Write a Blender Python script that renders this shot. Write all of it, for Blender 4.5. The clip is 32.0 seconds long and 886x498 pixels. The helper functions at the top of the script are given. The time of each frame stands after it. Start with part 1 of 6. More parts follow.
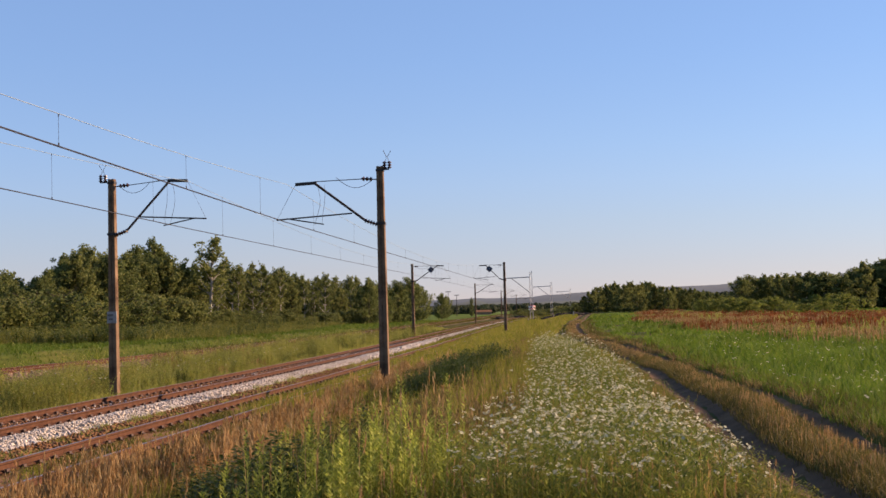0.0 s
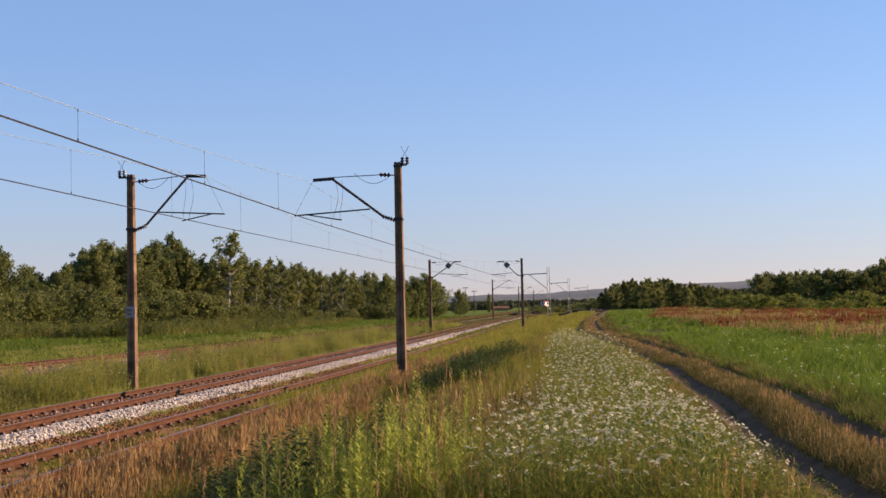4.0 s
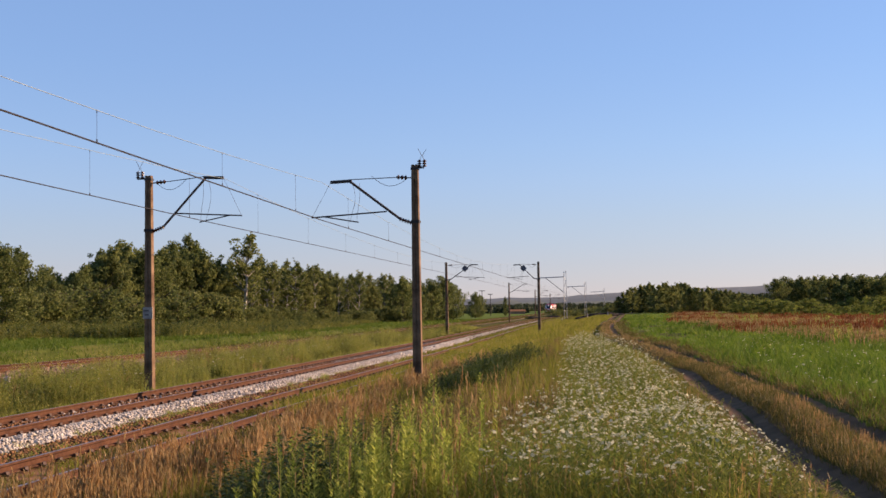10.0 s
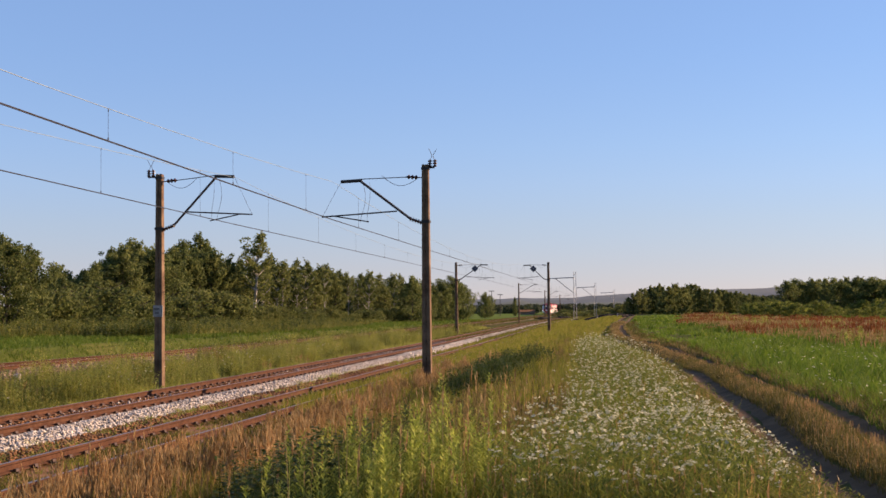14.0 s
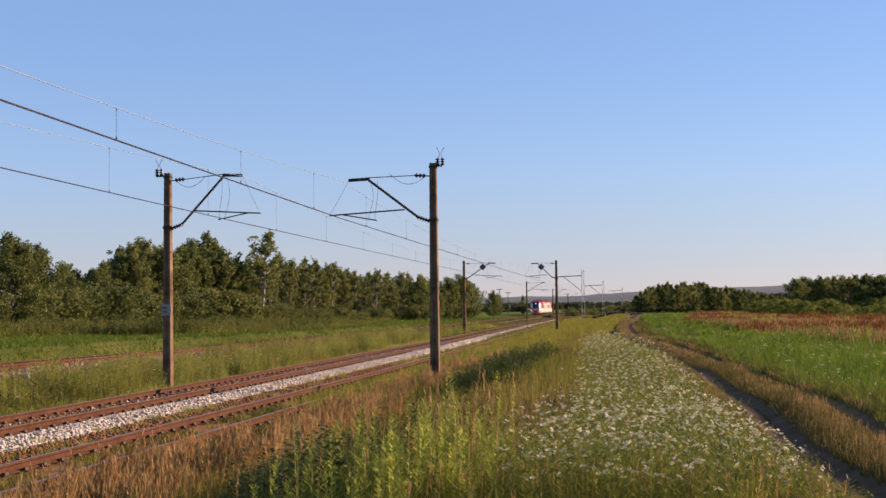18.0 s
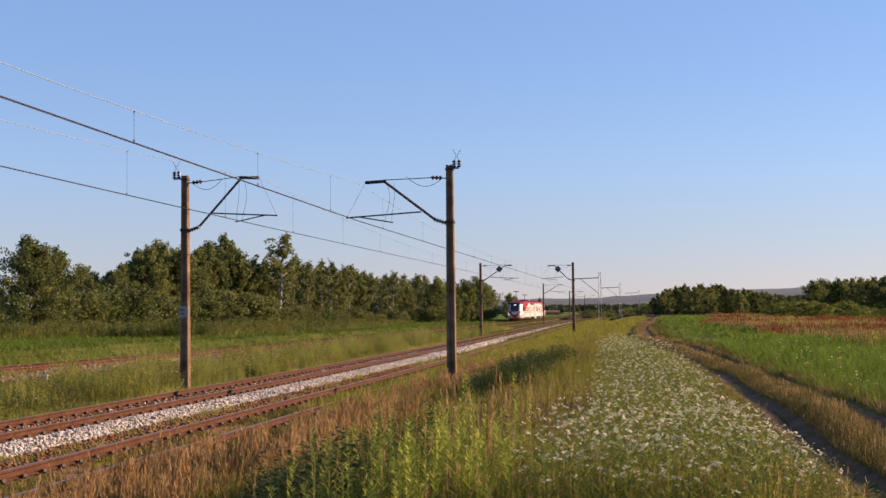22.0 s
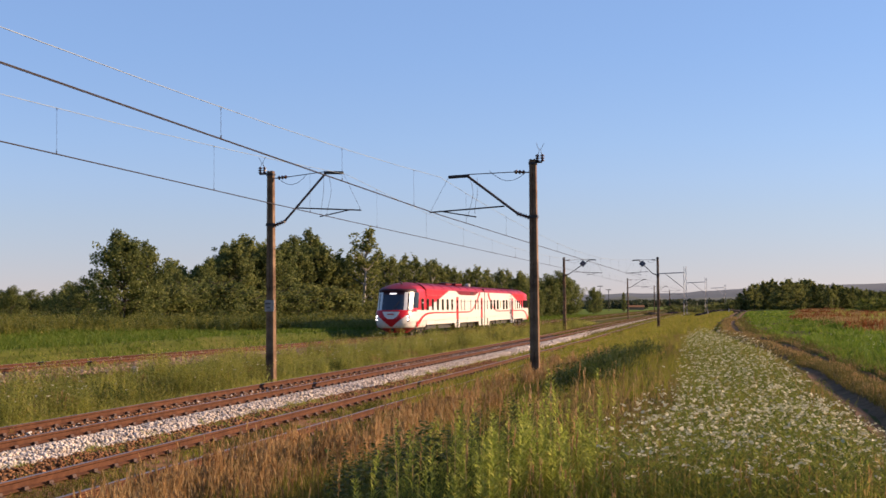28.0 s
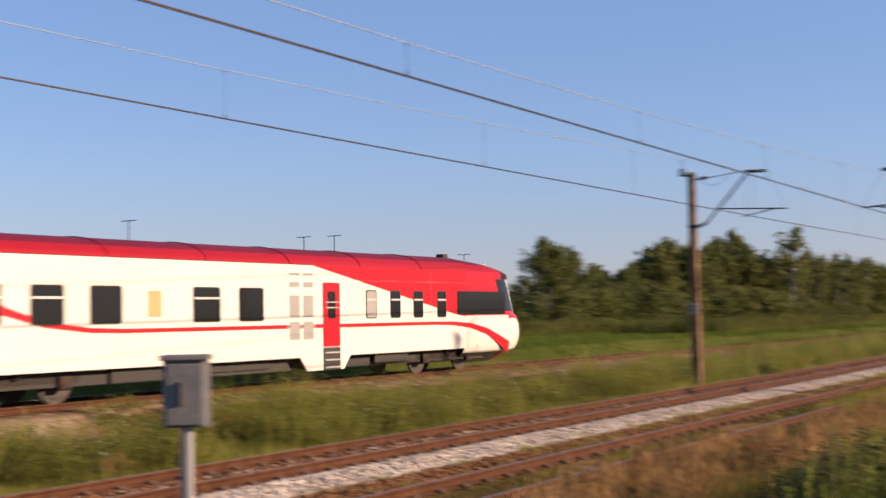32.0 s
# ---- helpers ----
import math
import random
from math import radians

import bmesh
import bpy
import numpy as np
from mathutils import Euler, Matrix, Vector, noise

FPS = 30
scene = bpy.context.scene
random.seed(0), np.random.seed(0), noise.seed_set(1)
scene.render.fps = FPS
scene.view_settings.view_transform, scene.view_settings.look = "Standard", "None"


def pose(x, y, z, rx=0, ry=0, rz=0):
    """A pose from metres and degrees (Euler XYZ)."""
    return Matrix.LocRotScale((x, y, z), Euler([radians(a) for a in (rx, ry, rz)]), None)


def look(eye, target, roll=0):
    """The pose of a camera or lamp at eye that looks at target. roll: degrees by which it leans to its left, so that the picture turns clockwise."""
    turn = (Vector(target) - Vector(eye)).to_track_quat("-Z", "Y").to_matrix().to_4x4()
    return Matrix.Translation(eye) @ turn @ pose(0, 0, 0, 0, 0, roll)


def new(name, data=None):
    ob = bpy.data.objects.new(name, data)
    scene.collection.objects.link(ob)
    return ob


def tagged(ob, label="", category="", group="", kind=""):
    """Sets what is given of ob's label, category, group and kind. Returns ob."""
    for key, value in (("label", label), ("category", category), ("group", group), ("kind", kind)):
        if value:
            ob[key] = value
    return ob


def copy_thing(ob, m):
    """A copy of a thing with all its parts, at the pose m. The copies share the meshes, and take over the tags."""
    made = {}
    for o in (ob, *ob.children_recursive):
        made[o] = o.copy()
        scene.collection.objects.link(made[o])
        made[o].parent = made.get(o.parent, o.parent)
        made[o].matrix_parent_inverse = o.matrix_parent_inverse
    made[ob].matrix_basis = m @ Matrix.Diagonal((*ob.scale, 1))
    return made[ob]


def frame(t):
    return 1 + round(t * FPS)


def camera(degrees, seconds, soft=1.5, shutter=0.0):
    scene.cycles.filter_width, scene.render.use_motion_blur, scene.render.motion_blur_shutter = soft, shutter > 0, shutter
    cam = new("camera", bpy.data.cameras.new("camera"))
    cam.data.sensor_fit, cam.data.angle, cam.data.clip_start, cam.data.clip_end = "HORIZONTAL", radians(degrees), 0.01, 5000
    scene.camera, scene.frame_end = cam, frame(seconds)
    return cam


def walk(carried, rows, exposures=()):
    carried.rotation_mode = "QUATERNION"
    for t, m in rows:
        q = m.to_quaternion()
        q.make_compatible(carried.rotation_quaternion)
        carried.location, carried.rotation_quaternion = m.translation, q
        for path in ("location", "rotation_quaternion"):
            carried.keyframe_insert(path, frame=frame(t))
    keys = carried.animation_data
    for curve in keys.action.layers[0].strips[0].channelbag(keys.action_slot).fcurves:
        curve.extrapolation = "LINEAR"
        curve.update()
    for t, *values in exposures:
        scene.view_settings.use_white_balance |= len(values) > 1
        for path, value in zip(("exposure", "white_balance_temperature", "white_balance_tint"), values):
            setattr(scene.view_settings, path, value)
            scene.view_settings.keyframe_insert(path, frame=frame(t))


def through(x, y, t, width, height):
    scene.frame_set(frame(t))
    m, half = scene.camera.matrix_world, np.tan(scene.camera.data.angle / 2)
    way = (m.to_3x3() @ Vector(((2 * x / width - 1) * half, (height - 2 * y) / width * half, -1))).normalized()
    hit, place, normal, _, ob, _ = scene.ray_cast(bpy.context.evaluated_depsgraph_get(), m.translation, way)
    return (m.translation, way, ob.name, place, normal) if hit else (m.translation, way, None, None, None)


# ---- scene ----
# World: +y runs along the main double track, x to the right, z = 0 at its rail heads.
EYE = (0.0, 0.0, 2.38)
cam = camera(39.6, 32.0, soft=1.5, shutter=0.5)
ROWS = (
    (0, 92.836, 1.497, 6.667),
    (0.5, 92.857, 1.578, 6.746),
    (1, 92.938, 1.75, 6.854),
    (1.5, 92.976, 1.856, 6.905),
    (2, 92.986, 1.719, 6.943),
    (2.5, 92.916, 1.471, 7.045),
    (3, 92.746, 1.437, 7.257),
    (3.5, 92.683, 1.279, 7.407),
    (5.5, 92.665, 1.514, 7.764),
    (6, 92.689, 1.434, 7.861),
    (6.5, 92.711, 1.515, 7.918),
    (7, 92.808, 1.54, 7.941),
    (7.5, 92.847, 1.512, 7.952),
    (8, 92.866, 1.434, 7.98),
    (8.5, 92.868, 1.432, 8.055),
    (9, 92.86, 1.414, 8.127),
    (9.5, 92.866, 1.144, 8.185),
    (10, 92.814, 0.911, 8.233),
    (10.5, 92.747, 0.968, 8.25),
    (11, 92.735, 0.892, 8.252),
    (11.5, 92.78, 1.094, 8.352),
    (12, 92.83, 1.022, 8.442),
    (12.5, 92.846, 0.991, 8.525),
    (13, 92.875, 0.842, 8.6),
    (13.5, 92.872, 0.854, 8.634),
    (14, 92.818, 0.559, 8.681),
    (14.5, 92.748, 0.553, 8.759),
    (16.5, 92.646, 0.565, 9.038),
    (17, 92.687, 0.561, 9.031),
    (17.5, 92.727, 0.563, 9.025),
    (18, 92.746, 0.644, 9.049),
    (18.5, 92.76, 0.68, 9.073),
    (19, 92.805, 0.705, 9.114),
    (19.5, 92.838, 0.748, 9.172),
    (20, 92.875, 0.791, 9.285),
    (20.5, 92.878, 0.693, 9.387),
    (21, 92.892, 0.563, 9.508),
    (21.5, 92.895, 0.581, 9.629),
    (22, 92.855, 0.639, 9.821),
    (22.5, 92.852, 0.542, 9.958),
    (23, 92.841, 0.655, 10.16),
    (23.5, 92.804, 0.768, 10.327),
    (24, 92.797, 0.435, 10.449),
    (24.5, 92.762, 0.255, 10.578),
    (25, 92.711, 0.273, 10.748),
    (25.5, 92.691, 0.201, 10.929),
    (27.5, 92.691, 0.631, 12.73),
    (28, 92.633, 0.449, 13.686),
    (28.5, 92.563, 0.347, 14.733),
    (29, 92.445, 0.178, 16.358),
    (29.5, 92.304, 0.319, 17.988),
    (30, 92.301, 0.222, 19.104),
    (30.5, 92.322, 0.346, 19.958),
    (31, 92.314, 0.501, 21.535),
    (31.1, 92.339, 0.564, 22.094),
    (31.2, 92.348, 0.627, 23.153),
    (31.3, 92.343, 0.691, 23.946),
    (31.4, 92.353, 0.754, 25.207),
    (31.5, 92.362, 0.817, 26.053),
    (31.6, 92.436, 0.889, 27.48),
    (31.7, 92.51, 0.961, 28.544),
    (31.8, 92.661, 1.033, 30.112),
    (31.9, 92.858, 1.105, 31.337),
    (32, 93.066, 1.177, 33.219),
)
walk(cam, [(t, pose(*EYE, rx, ry, rz)) for t, rx, ry, rz in ROWS], exposures=((0.0, 1.18, 6250, 27), (30.0, 1.18, 6250, 27), (31.0, 1.05, 6250, 27), (32.0, 1.01, 6250, 27)))

# ---- light: low evening sun over the meadow ----
SUN_ELEVATION, SUN_AZIMUTH = radians(18.5), radians(68)      # azimuth clockwise from +y
world = bpy.data.worlds.new("evening_sky")
scene.world = world
world.use_nodes = True
wn = world.node_tree
sky = wn.nodes.new("ShaderNodeTexSky")
sky.sky_type = "NISHITA"
sky.sun_disc = False
sky.sun_elevation = SUN_ELEVATION
sky.sun_rotation = SUN_AZIMUTH
sky.altitude = 200
sky.air_density, sky.dust_density, sky.ozone_density = 1.0, 0.0, 3.6
# thin even haze over the whole sky
haze = wn.nodes.new("ShaderNodeMix")
haze.data_type = "RGBA"
haze.inputs["Factor"].default_value = 0.45
haze.inputs["B"].default_value = (1.98, 3.4, 5.0, 1)
wn.links.new(sky.outputs[0], haze.inputs["A"])
# the air warms and greys smoothly towards the horizon, all round
sky_way, sky_up = wn.nodes.new("ShaderNodeTexCoord"), wn.nodes.new("ShaderNodeSeparateXYZ")
wn.links.new(sky_way.outputs["Generated"], sky_up.inputs[0])
air = wn.nodes.new("ShaderNodeValToRGB")
for at, c in ((0.035, (0.86, 0.73, 0.675)), (0.07, (0.90, 0.785, 0.72)), (0.1, (0.91, 0.83, 0.785)), (0.13, (0.89, 0.85, 0.82)), (0.2, (0.835, 0.845, 0.85))):
    air.color_ramp.elements.new(at).color = (*c, 1)
air.color_ramp.elements[0].color = (0.83, 0.70, 0.645, 1)
air.color_ramp.elements[-1].position, air.color_ramp.elements[-1].color = 0.4, (0.79, 0.83, 0.87, 1)
wn.links.new(sky_up.outputs["Z"], air.inputs[0])
tone = wn.nodes.new("ShaderNodeMix")
tone.data_type, tone.blend_type = "RGBA", "MULTIPLY"
tone.inputs["Factor"].default_value = 1.0
wn.links.new(haze.outputs["Result"], tone.inputs["A"])
wn.links.new(air.outputs[0], tone.inputs["B"])
wn.links.new(tone.outputs["Result"], wn.nodes["Background"].inputs["Color"])
wn.nodes["Background"].inputs["Strength"].default_value = 0.081
sun_data = bpy.data.lights.new("sun", "SUN")
sun_data.energy, sun_data.angle, sun_data.color = 5.0, radians(0.5), (1.0, 0.735, 0.43)
sun = new("sun", sun_data)
ce = math.cos(SUN_ELEVATION)
to_sun = Vector((math.sin(SUN_AZIMUTH) * ce, math.cos(SUN_AZIMUTH) * ce, math.sin(SUN_ELEVATION)))
sun.matrix_world = look(to_sun * 100, (0, 0, 0))

# ---- plan ----
BEND_Y = (-200, 45, 85, 122, 170, 223, 316, 415, 700, 3000)
BEND_X = (0, 0, -0.5, -1.4, -2.5, -3.4, -4.3, -4.6, -4.6, -4.6)
NEAR_TRACK, FAR_TRACK = -9.25, -13.8
RUT = 0.62          # wheel ruts on either side of the farm track's middle


def bend(y):
    """Sideways drift of the main line at y."""
    return np.interp(y, BEND_Y, BEND_X)


def branch_x(y):
    """Middle of the branch track at y."""
    return np.interp(y, (-200, 45, 70, 140, 300, 1000), (-22.6, -22.6, -22.85, -23.74, -25.26, -36.7))


def branch_z(y):
    """Rail height of the branch track at y."""
    return np.interp(y, (0, 30, 45, 57, 75, 110, 300), (0.66, 0.6, 0.53, 0.44, 0.34, 0.28, 0.34))



def smooth(a, b, v):
    s = np.clip((v - a) / (b - a), 0, 1)
    return s * s * (3 - 2 * s)


def path_x(y):
    """Middle of the farm track at y."""
    return np.interp(y, (-20, 8, 12, 15, 20, 25, 30, 35, 40, 45, 50, 54, 58, 64, 70, 80, 90, 106, 120, 153, 200, 258, 345), (3.4, 2.85, 2.7, 2.62, 2.5, 2.37, 2.2, 2.0, 1.72, 1.4, 1.02, 0.66, 0.3, -0.2, -0.6, -1.0, -1.25, -1.5, -1.5, -1.0, -0.7, 0.1, 4.0))


def ground_z(x, y):
    """Height of the ground sheet."""
    x, y = np.asarray(x, float), np.asarray(y, float)
    u = x - bend(y)
    crest = np.interp(y, (14, 26, 60), (-2.0, -1.0, -0.3))
    z = -0.38 + 0.18 * smooth(-7.4, -5.0, u) + 0.45 * smooth(-5.1, crest, u) + 0.45 * np.clip((u + 5.1) / (crest + 5.1), 0, 1)
    z += 0.30 * smooth(-15.5, -20.0, u) + (0.3 * smooth(-25.0, -26.2, x) + 0.6 * smooth(-26.2, -27.3, x) + 0.4 * smooth(-29, -42, x)) * np.interp(y, (60, 110, 200), (1.0, 0.75, 0.4))
    away = smooth(4, 60, np.hypot(x, y))
    z += (0.05 * np.sin(x * 0.9 + y * 0.23) + 0.04 * np.sin(x * 0.37 - y * 0.61 + 1.0)) * smooth(-4.5, -1.0, u)
    z += 0.25 * np.sin(x * 0.045 + 1.0) * np.sin(y * 0.033) * away * smooth(4, 30, x)
    d = x - path_x(y)
    rut = np.exp(-((d + RUT) / 0.25) ** 2) + np.exp(-((d - RUT) / 0.25) ** 2)
    z -= 0.12 * rut * smooth(330, 180, y)
    z += 0.06 * np.exp(-(d / 0.3) ** 2)
    return z


# ---- materials ----
def material(name):
    m = bpy.data.materials.new(name)
    m.use_nodes = True
    return m, m.node_tree, m.node_tree.nodes["Principled BSDF"]


def ramp(nt, fac, stops):
    r = nt.nodes.new("ShaderNodeValToRGB")
    while len(r.color_ramp.elements) < len(stops):
        r.color_ramp.elements.new(0.5)
    for e, (at, c) in zip(r.color_ramp.elements, stops):
        e.position, e.color = at, (*c, 1)
    nt.links.new(fac, r.inputs[0])
    return r.outputs[0]


def noise_node(nt, scale, detail=4, rough=0.6, coord="Object"):
    tc = nt.nodes.new("ShaderNodeTexCoord")
    n = nt.nodes.new("ShaderNodeTexNoise")
    n.inputs["Scale"].default_value, n.inputs["Detail"].default_value, n.inputs["Roughness"].default_value = scale, detail, rough
    nt.links.new(tc.outputs[coord], n.inputs["Vector"])
    return n.outputs["Fac"]


def mixed(nt, a, b, fac, mode="MIX"):
    m = nt.nodes.new("ShaderNodeMix")
    m.data_type, m.blend_type = "RGBA", mode
    for sock, v in ((m.inputs["Factor"], fac), (m.inputs["A"], a), (m.inputs["B"], b)):
        if hasattr(v, "is_linked"):
            nt.links.new(v, sock)
        elif isinstance(v, (tuple, list)):
            sock.default_value = (*v, 1)
        else:
            sock.default_value = v
    return m.outputs["Result"]


def bump(nt, bsdf, height, strength=0.3, distance=0.02):
    b = nt.nodes.new("ShaderNodeBump")
    b.inputs["Strength"].default_value, b.inputs["Distance"].default_value = strength, distance
    nt.links.new(height, b.inputs["Height"])
    nt.links.new(b.outputs[0], bsdf.inputs["Normal"])


def worn(name, c1, c2, scale=8.0, rough=0.8, metal=0.0, strength=0.2, fine=60.0, stain=None):
    """Two-tone worn surface with fine grain."""
    m, nt, b = material(name)
    col = ramp(nt, noise_node(nt, scale, 5), ((0.35, tuple(0.9 * v for v in c1)), (0.65, tuple(0.9 * v for v in c2))))
    g = noise_node(nt, fine, 3)
    col = mixed(nt, col, ramp(nt, g, ((0.3, (0.72, 0.72, 0.72)), (0.7, (1, 1, 1)))), 0.6, "MULTIPLY")
    if stain:
        col = mixed(nt, col, stain, ramp(nt, noise_node(nt, scale * 0.3, 6, 0.7), ((0.52, (0, 0, 0)), (0.7, (1, 1, 1)))))
    nt.links.new(col, b.inputs["Base Color"])
    b.inputs["Roughness"].default_value, b.inputs["Metallic"].default_value = rough, metal
    b.inputs["Specular IOR Level"].default_value = 0.15
    bump(nt, b, g, strength)
    return m


def leafy(name, stops, rough=0.6, through=0.35):
    """Leaves and blades: a tone of its own for each piece, some light passing through."""
    m, nt, b = material(name)
    geo = nt.nodes.new("ShaderNodeNewGeometry")
    col = ramp(nt, geo.outputs["Random Per Island"], [(at, tuple(0.77 * v for v in c)) for at, c in stops])
    col = mixed(nt, col, ramp(nt, noise_node(nt, 0.9, 4), ((0.32, (0.55, 0.6, 0.5)), (0.68, (1.22, 1.15, 0.95)))), 0.85, "MULTIPLY")
    nt.links.new(col, b.inputs["Base Color"])
    b.inputs["Roughness"].default_value = rough
    b.inputs["Specular IOR Level"].default_value = 0.12
    tr = nt.nodes.new("ShaderNodeBsdfTranslucent")
    nt.links.new(col, tr.inputs["Color"])
    mix = nt.nodes.new("ShaderNodeMixShader")
    mix.inputs[0].default_value = through
    nt.links.new(b.outputs[0], mix.inputs[1])
    nt.links.new(tr.outputs[0], mix.inputs[2])
    nt.links.new(mix.outputs[0], nt.nodes["Material Output"].inputs["Surface"])
    return m


def plain(name, c, rough=0.5, metal=0.0, grime=0.25, scale=3.0):
    """Painted or bare even surface with slight grime."""
    m, nt, b = material(name)
    col = mixed(nt, c, tuple(v * 0.55 for v in c), ramp(nt, noise_node(nt, scale, 6, 0.65), ((0.42, (0, 0, 0)), (0.75, (grime, grime, grime)))))
    nt.links.new(col, b.inputs["Base Color"])
    b.inputs["Roughness"].default_value, b.inputs["Metallic"].default_value = rough, metal
    return m


def ground_material():
    """Meadow soil and turf: yellowish on the bank and darkened there as plant shade, lush in the field and beyond the
    branch track.
    """
    m, nt, b = material("meadow_turf")
    tc, xyz = nt.nodes.new("ShaderNodeTexCoord"), nt.nodes.new("ShaderNodeSeparateXYZ")
    nt.links.new(tc.outputs["Object"], xyz.inputs[0])
    lush = nt.nodes.new("ShaderNodeMapRange")
    lush.inputs["From Min"].default_value, lush.inputs["From Max"].default_value = 2.5, 6.0
    nt.links.new(xyz.outputs["X"], lush.inputs["Value"])
    left = nt.nodes.new("ShaderNodeMapRange")
    left.inputs["From Min"].default_value, left.inputs["From Max"].default_value = -25.0, -30.0
    nt.links.new(xyz.outputs["X"], left.inputs["Value"])
    both = nt.nodes.new("ShaderNodeMath")
    both.operation = "MAXIMUM"
    nt.links.new(lush.outputs[0], both.inputs[0])
    nt.links.new(left.outputs[0], both.inputs[1])
    big, fine = noise_node(nt, 0.12, 6), noise_node(nt, 3.0, 6, 0.7)
    # bank tones kept dark: shade between the plants is in the colour
    bank = ramp(nt, big, ((0.3, (0.05, 0.055, 0.012)), (0.5, (0.075, 0.075, 0.018)), (0.72, (0.12, 0.095, 0.032))))
    green = ramp(nt, big, ((0.3, (0.075, 0.12, 0.014)), (0.5, (0.11, 0.16, 0.02)), (0.75, (0.17, 0.19, 0.035))))
    col = mixed(nt, bank, green, both.outputs[0])
    col = mixed(nt, col, ramp(nt, fine, ((0.3, (0.37, 0.37, 0.37)), (0.7, (0.86, 0.86, 0.78)))), 0.7, "MULTIPLY")
    nt.links.new(col, b.inputs["Base Color"])
    b.inputs["Roughness"].default_value = 0.95
    b.inputs["Specular IOR Level"].default_value = 0.05
    bump(nt, b, fine, 0.6, 0.1)
    return m


M = dict(
    ground=ground_material(),
    rust=worn("rusty_rail_steel", (0.058, 0.023, 0.011), (0.105, 0.045, 0.022), 5, 0.85, 0.0),
    rail_top=worn("worn_rail_head", (0.22, 0.17, 0.14), (0.30, 0.25, 0.22), 3, 0.45, 0.7),
    clip=plain("rusty_dark_fastening", (0.045, 0.018, 0.009), 0.7),
    sleeper=worn("weathered_sleeper", (0.13, 0.085, 0.06), (0.2, 0.14, 0.1), 4, 0.9),
    white_stone=worn("pale_limestone", (0.38, 0.32, 0.26), (0.66, 0.58, 0.5), 2, 0.9, fine=30),
    brown_stone=worn("rusty_ballast", (0.15, 0.068, 0.028), (0.26, 0.135, 0.065), 2, 0.95, fine=20),
    tan_stone=worn("pale_brown_ballast", (0.19, 0.12, 0.075), (0.36, 0.26, 0.18), 2, 0.95, fine=20),
    concrete=worn("stained_concrete", (0.10, 0.06, 0.035), (0.23, 0.15, 0.09), 2.2, 0.9, stain=(0.05, 0.03, 0.02)),
    iron=plain("dark_painted_iron", (0.025, 0.02, 0.018), 0.6, 0.3),
    galvanised=plain("weathered_zinc", (0.28, 0.28, 0.28), 0.5, 0.6),
    insulator=plain("brown_porcelain", (0.06, 0.022, 0.012), 0.25),
    wire=plain("oxidised_copper_wire", (0.03, 0.025, 0.026), 0.5, 0.5),
    messenger=plain("bright_bronze_rope", (0.2, 0.24, 0.25), 0.6, 0.0),
    bark=worn("dark_bark", (0.05, 0.04, 0.03), (0.11, 0.09, 0.07), 3, 0.95),
    birch=worn("pale_birch_bark", (0.34, 0.31, 0.27), (0.5, 0.47, 0.42), 2, 0.9, stain=(0.06, 0.05, 0.045)),
    leaf_dark=leafy("dark_leaves", ((0.0, (0.07, 0.096, 0.028)), (0.5, (0.138, 0.172, 0.054)), (1.0, (0.29, 0.31, 0.12))), through=0.55),
    leaf_light=leafy("light_leaves", ((0.0, (0.105, 0.132, 0.038)), (0.5, (0.195, 0.22, 0.07)), (1.0, (0.34, 0.35, 0.13))), through=0.55),
    leaf_grove=leafy("olive_grove_leaves", ((0.0, (0.13, 0.155, 0.05)), (0.5, (0.2, 0.225, 0.075)), (1.0, (0.29, 0.3, 0.11))), through=0.55),
    leaf_bright=leafy("bright_leaves", ((0.0, (0.12, 0.16, 0.03)), (0.5, (0.19, 0.23, 0.05)), (1.0, (0.28, 0.29, 0.08))), through=0.55),
)


# ---- mesh helpers ----
def mesh_of(name, verts, faces, mats, index=None, smooth_shade=False):
    me = bpy.data.meshes.new(name)
    me.from_pydata([tuple(v) for v in verts], [], faces)
    for m in (mats if isinstance(mats, (list, tuple)) else [mats]):
        me.materials.append(m)
    if index is not None:
        me.polygons.foreach_set("material_index", index)
    if smooth_shade:
        me.polygons.foreach_set("use_smooth", [True] * len(me.polygons))
    me.update()
    return me


def quick_mesh(name, verts, faces, mat, k):
    """A mesh of many equal faces with k corners each, from arrays."""
    verts, faces = np.asarray(verts, np.float32).reshape(-1, 3), np.asarray(faces, np.int32).reshape(-1)
    me = bpy.data.meshes.new(name)
    me.vertices.add(len(verts))
    me.vertices.foreach_set("co", verts.ravel())
    me.loops.add(len(faces))
    me.loops.foreach_set("vertex_index", faces)
    n = len(faces) // k
    me.polygons.add(n)
    me.polygons.foreach_set("loop_start", np.arange(0, n * k, k, dtype=np.int32))
    me.polygons.foreach_set("loop_total", np.full(n, k, np.int32))
    me.materials.append(mat)
    me.update(calc_edges=True)
    me.validate()
    return me


def put(name, me, parent=None, label="", at=None):
    ob = new(name, me)
    if parent:
        ob.parent = parent
    if at is not None:
        ob.matrix_basis = at
    if label:
        tagged(ob, label)
    return ob


def part(name, bm, mat, parent, label="", smooth_shade=False):
    me = bpy.data.meshes.new(name)
    bm.to_mesh(me)
    bm.free()
    me.materials.append(mat)
    if smooth_shade:
        me.polygons.foreach_set("use_smooth", [True] * len(me.polygons))
    return put(name, me, parent, label)


def thing(name, x, y, z, label, category, group="", kind="", rz=0):
    ob = new(name)
    ob.empty_display_size = 0.2
    ob.matrix_basis = pose(x, y, z, 0, 0, rz)
    return tagged(ob, label, category, group, kind)


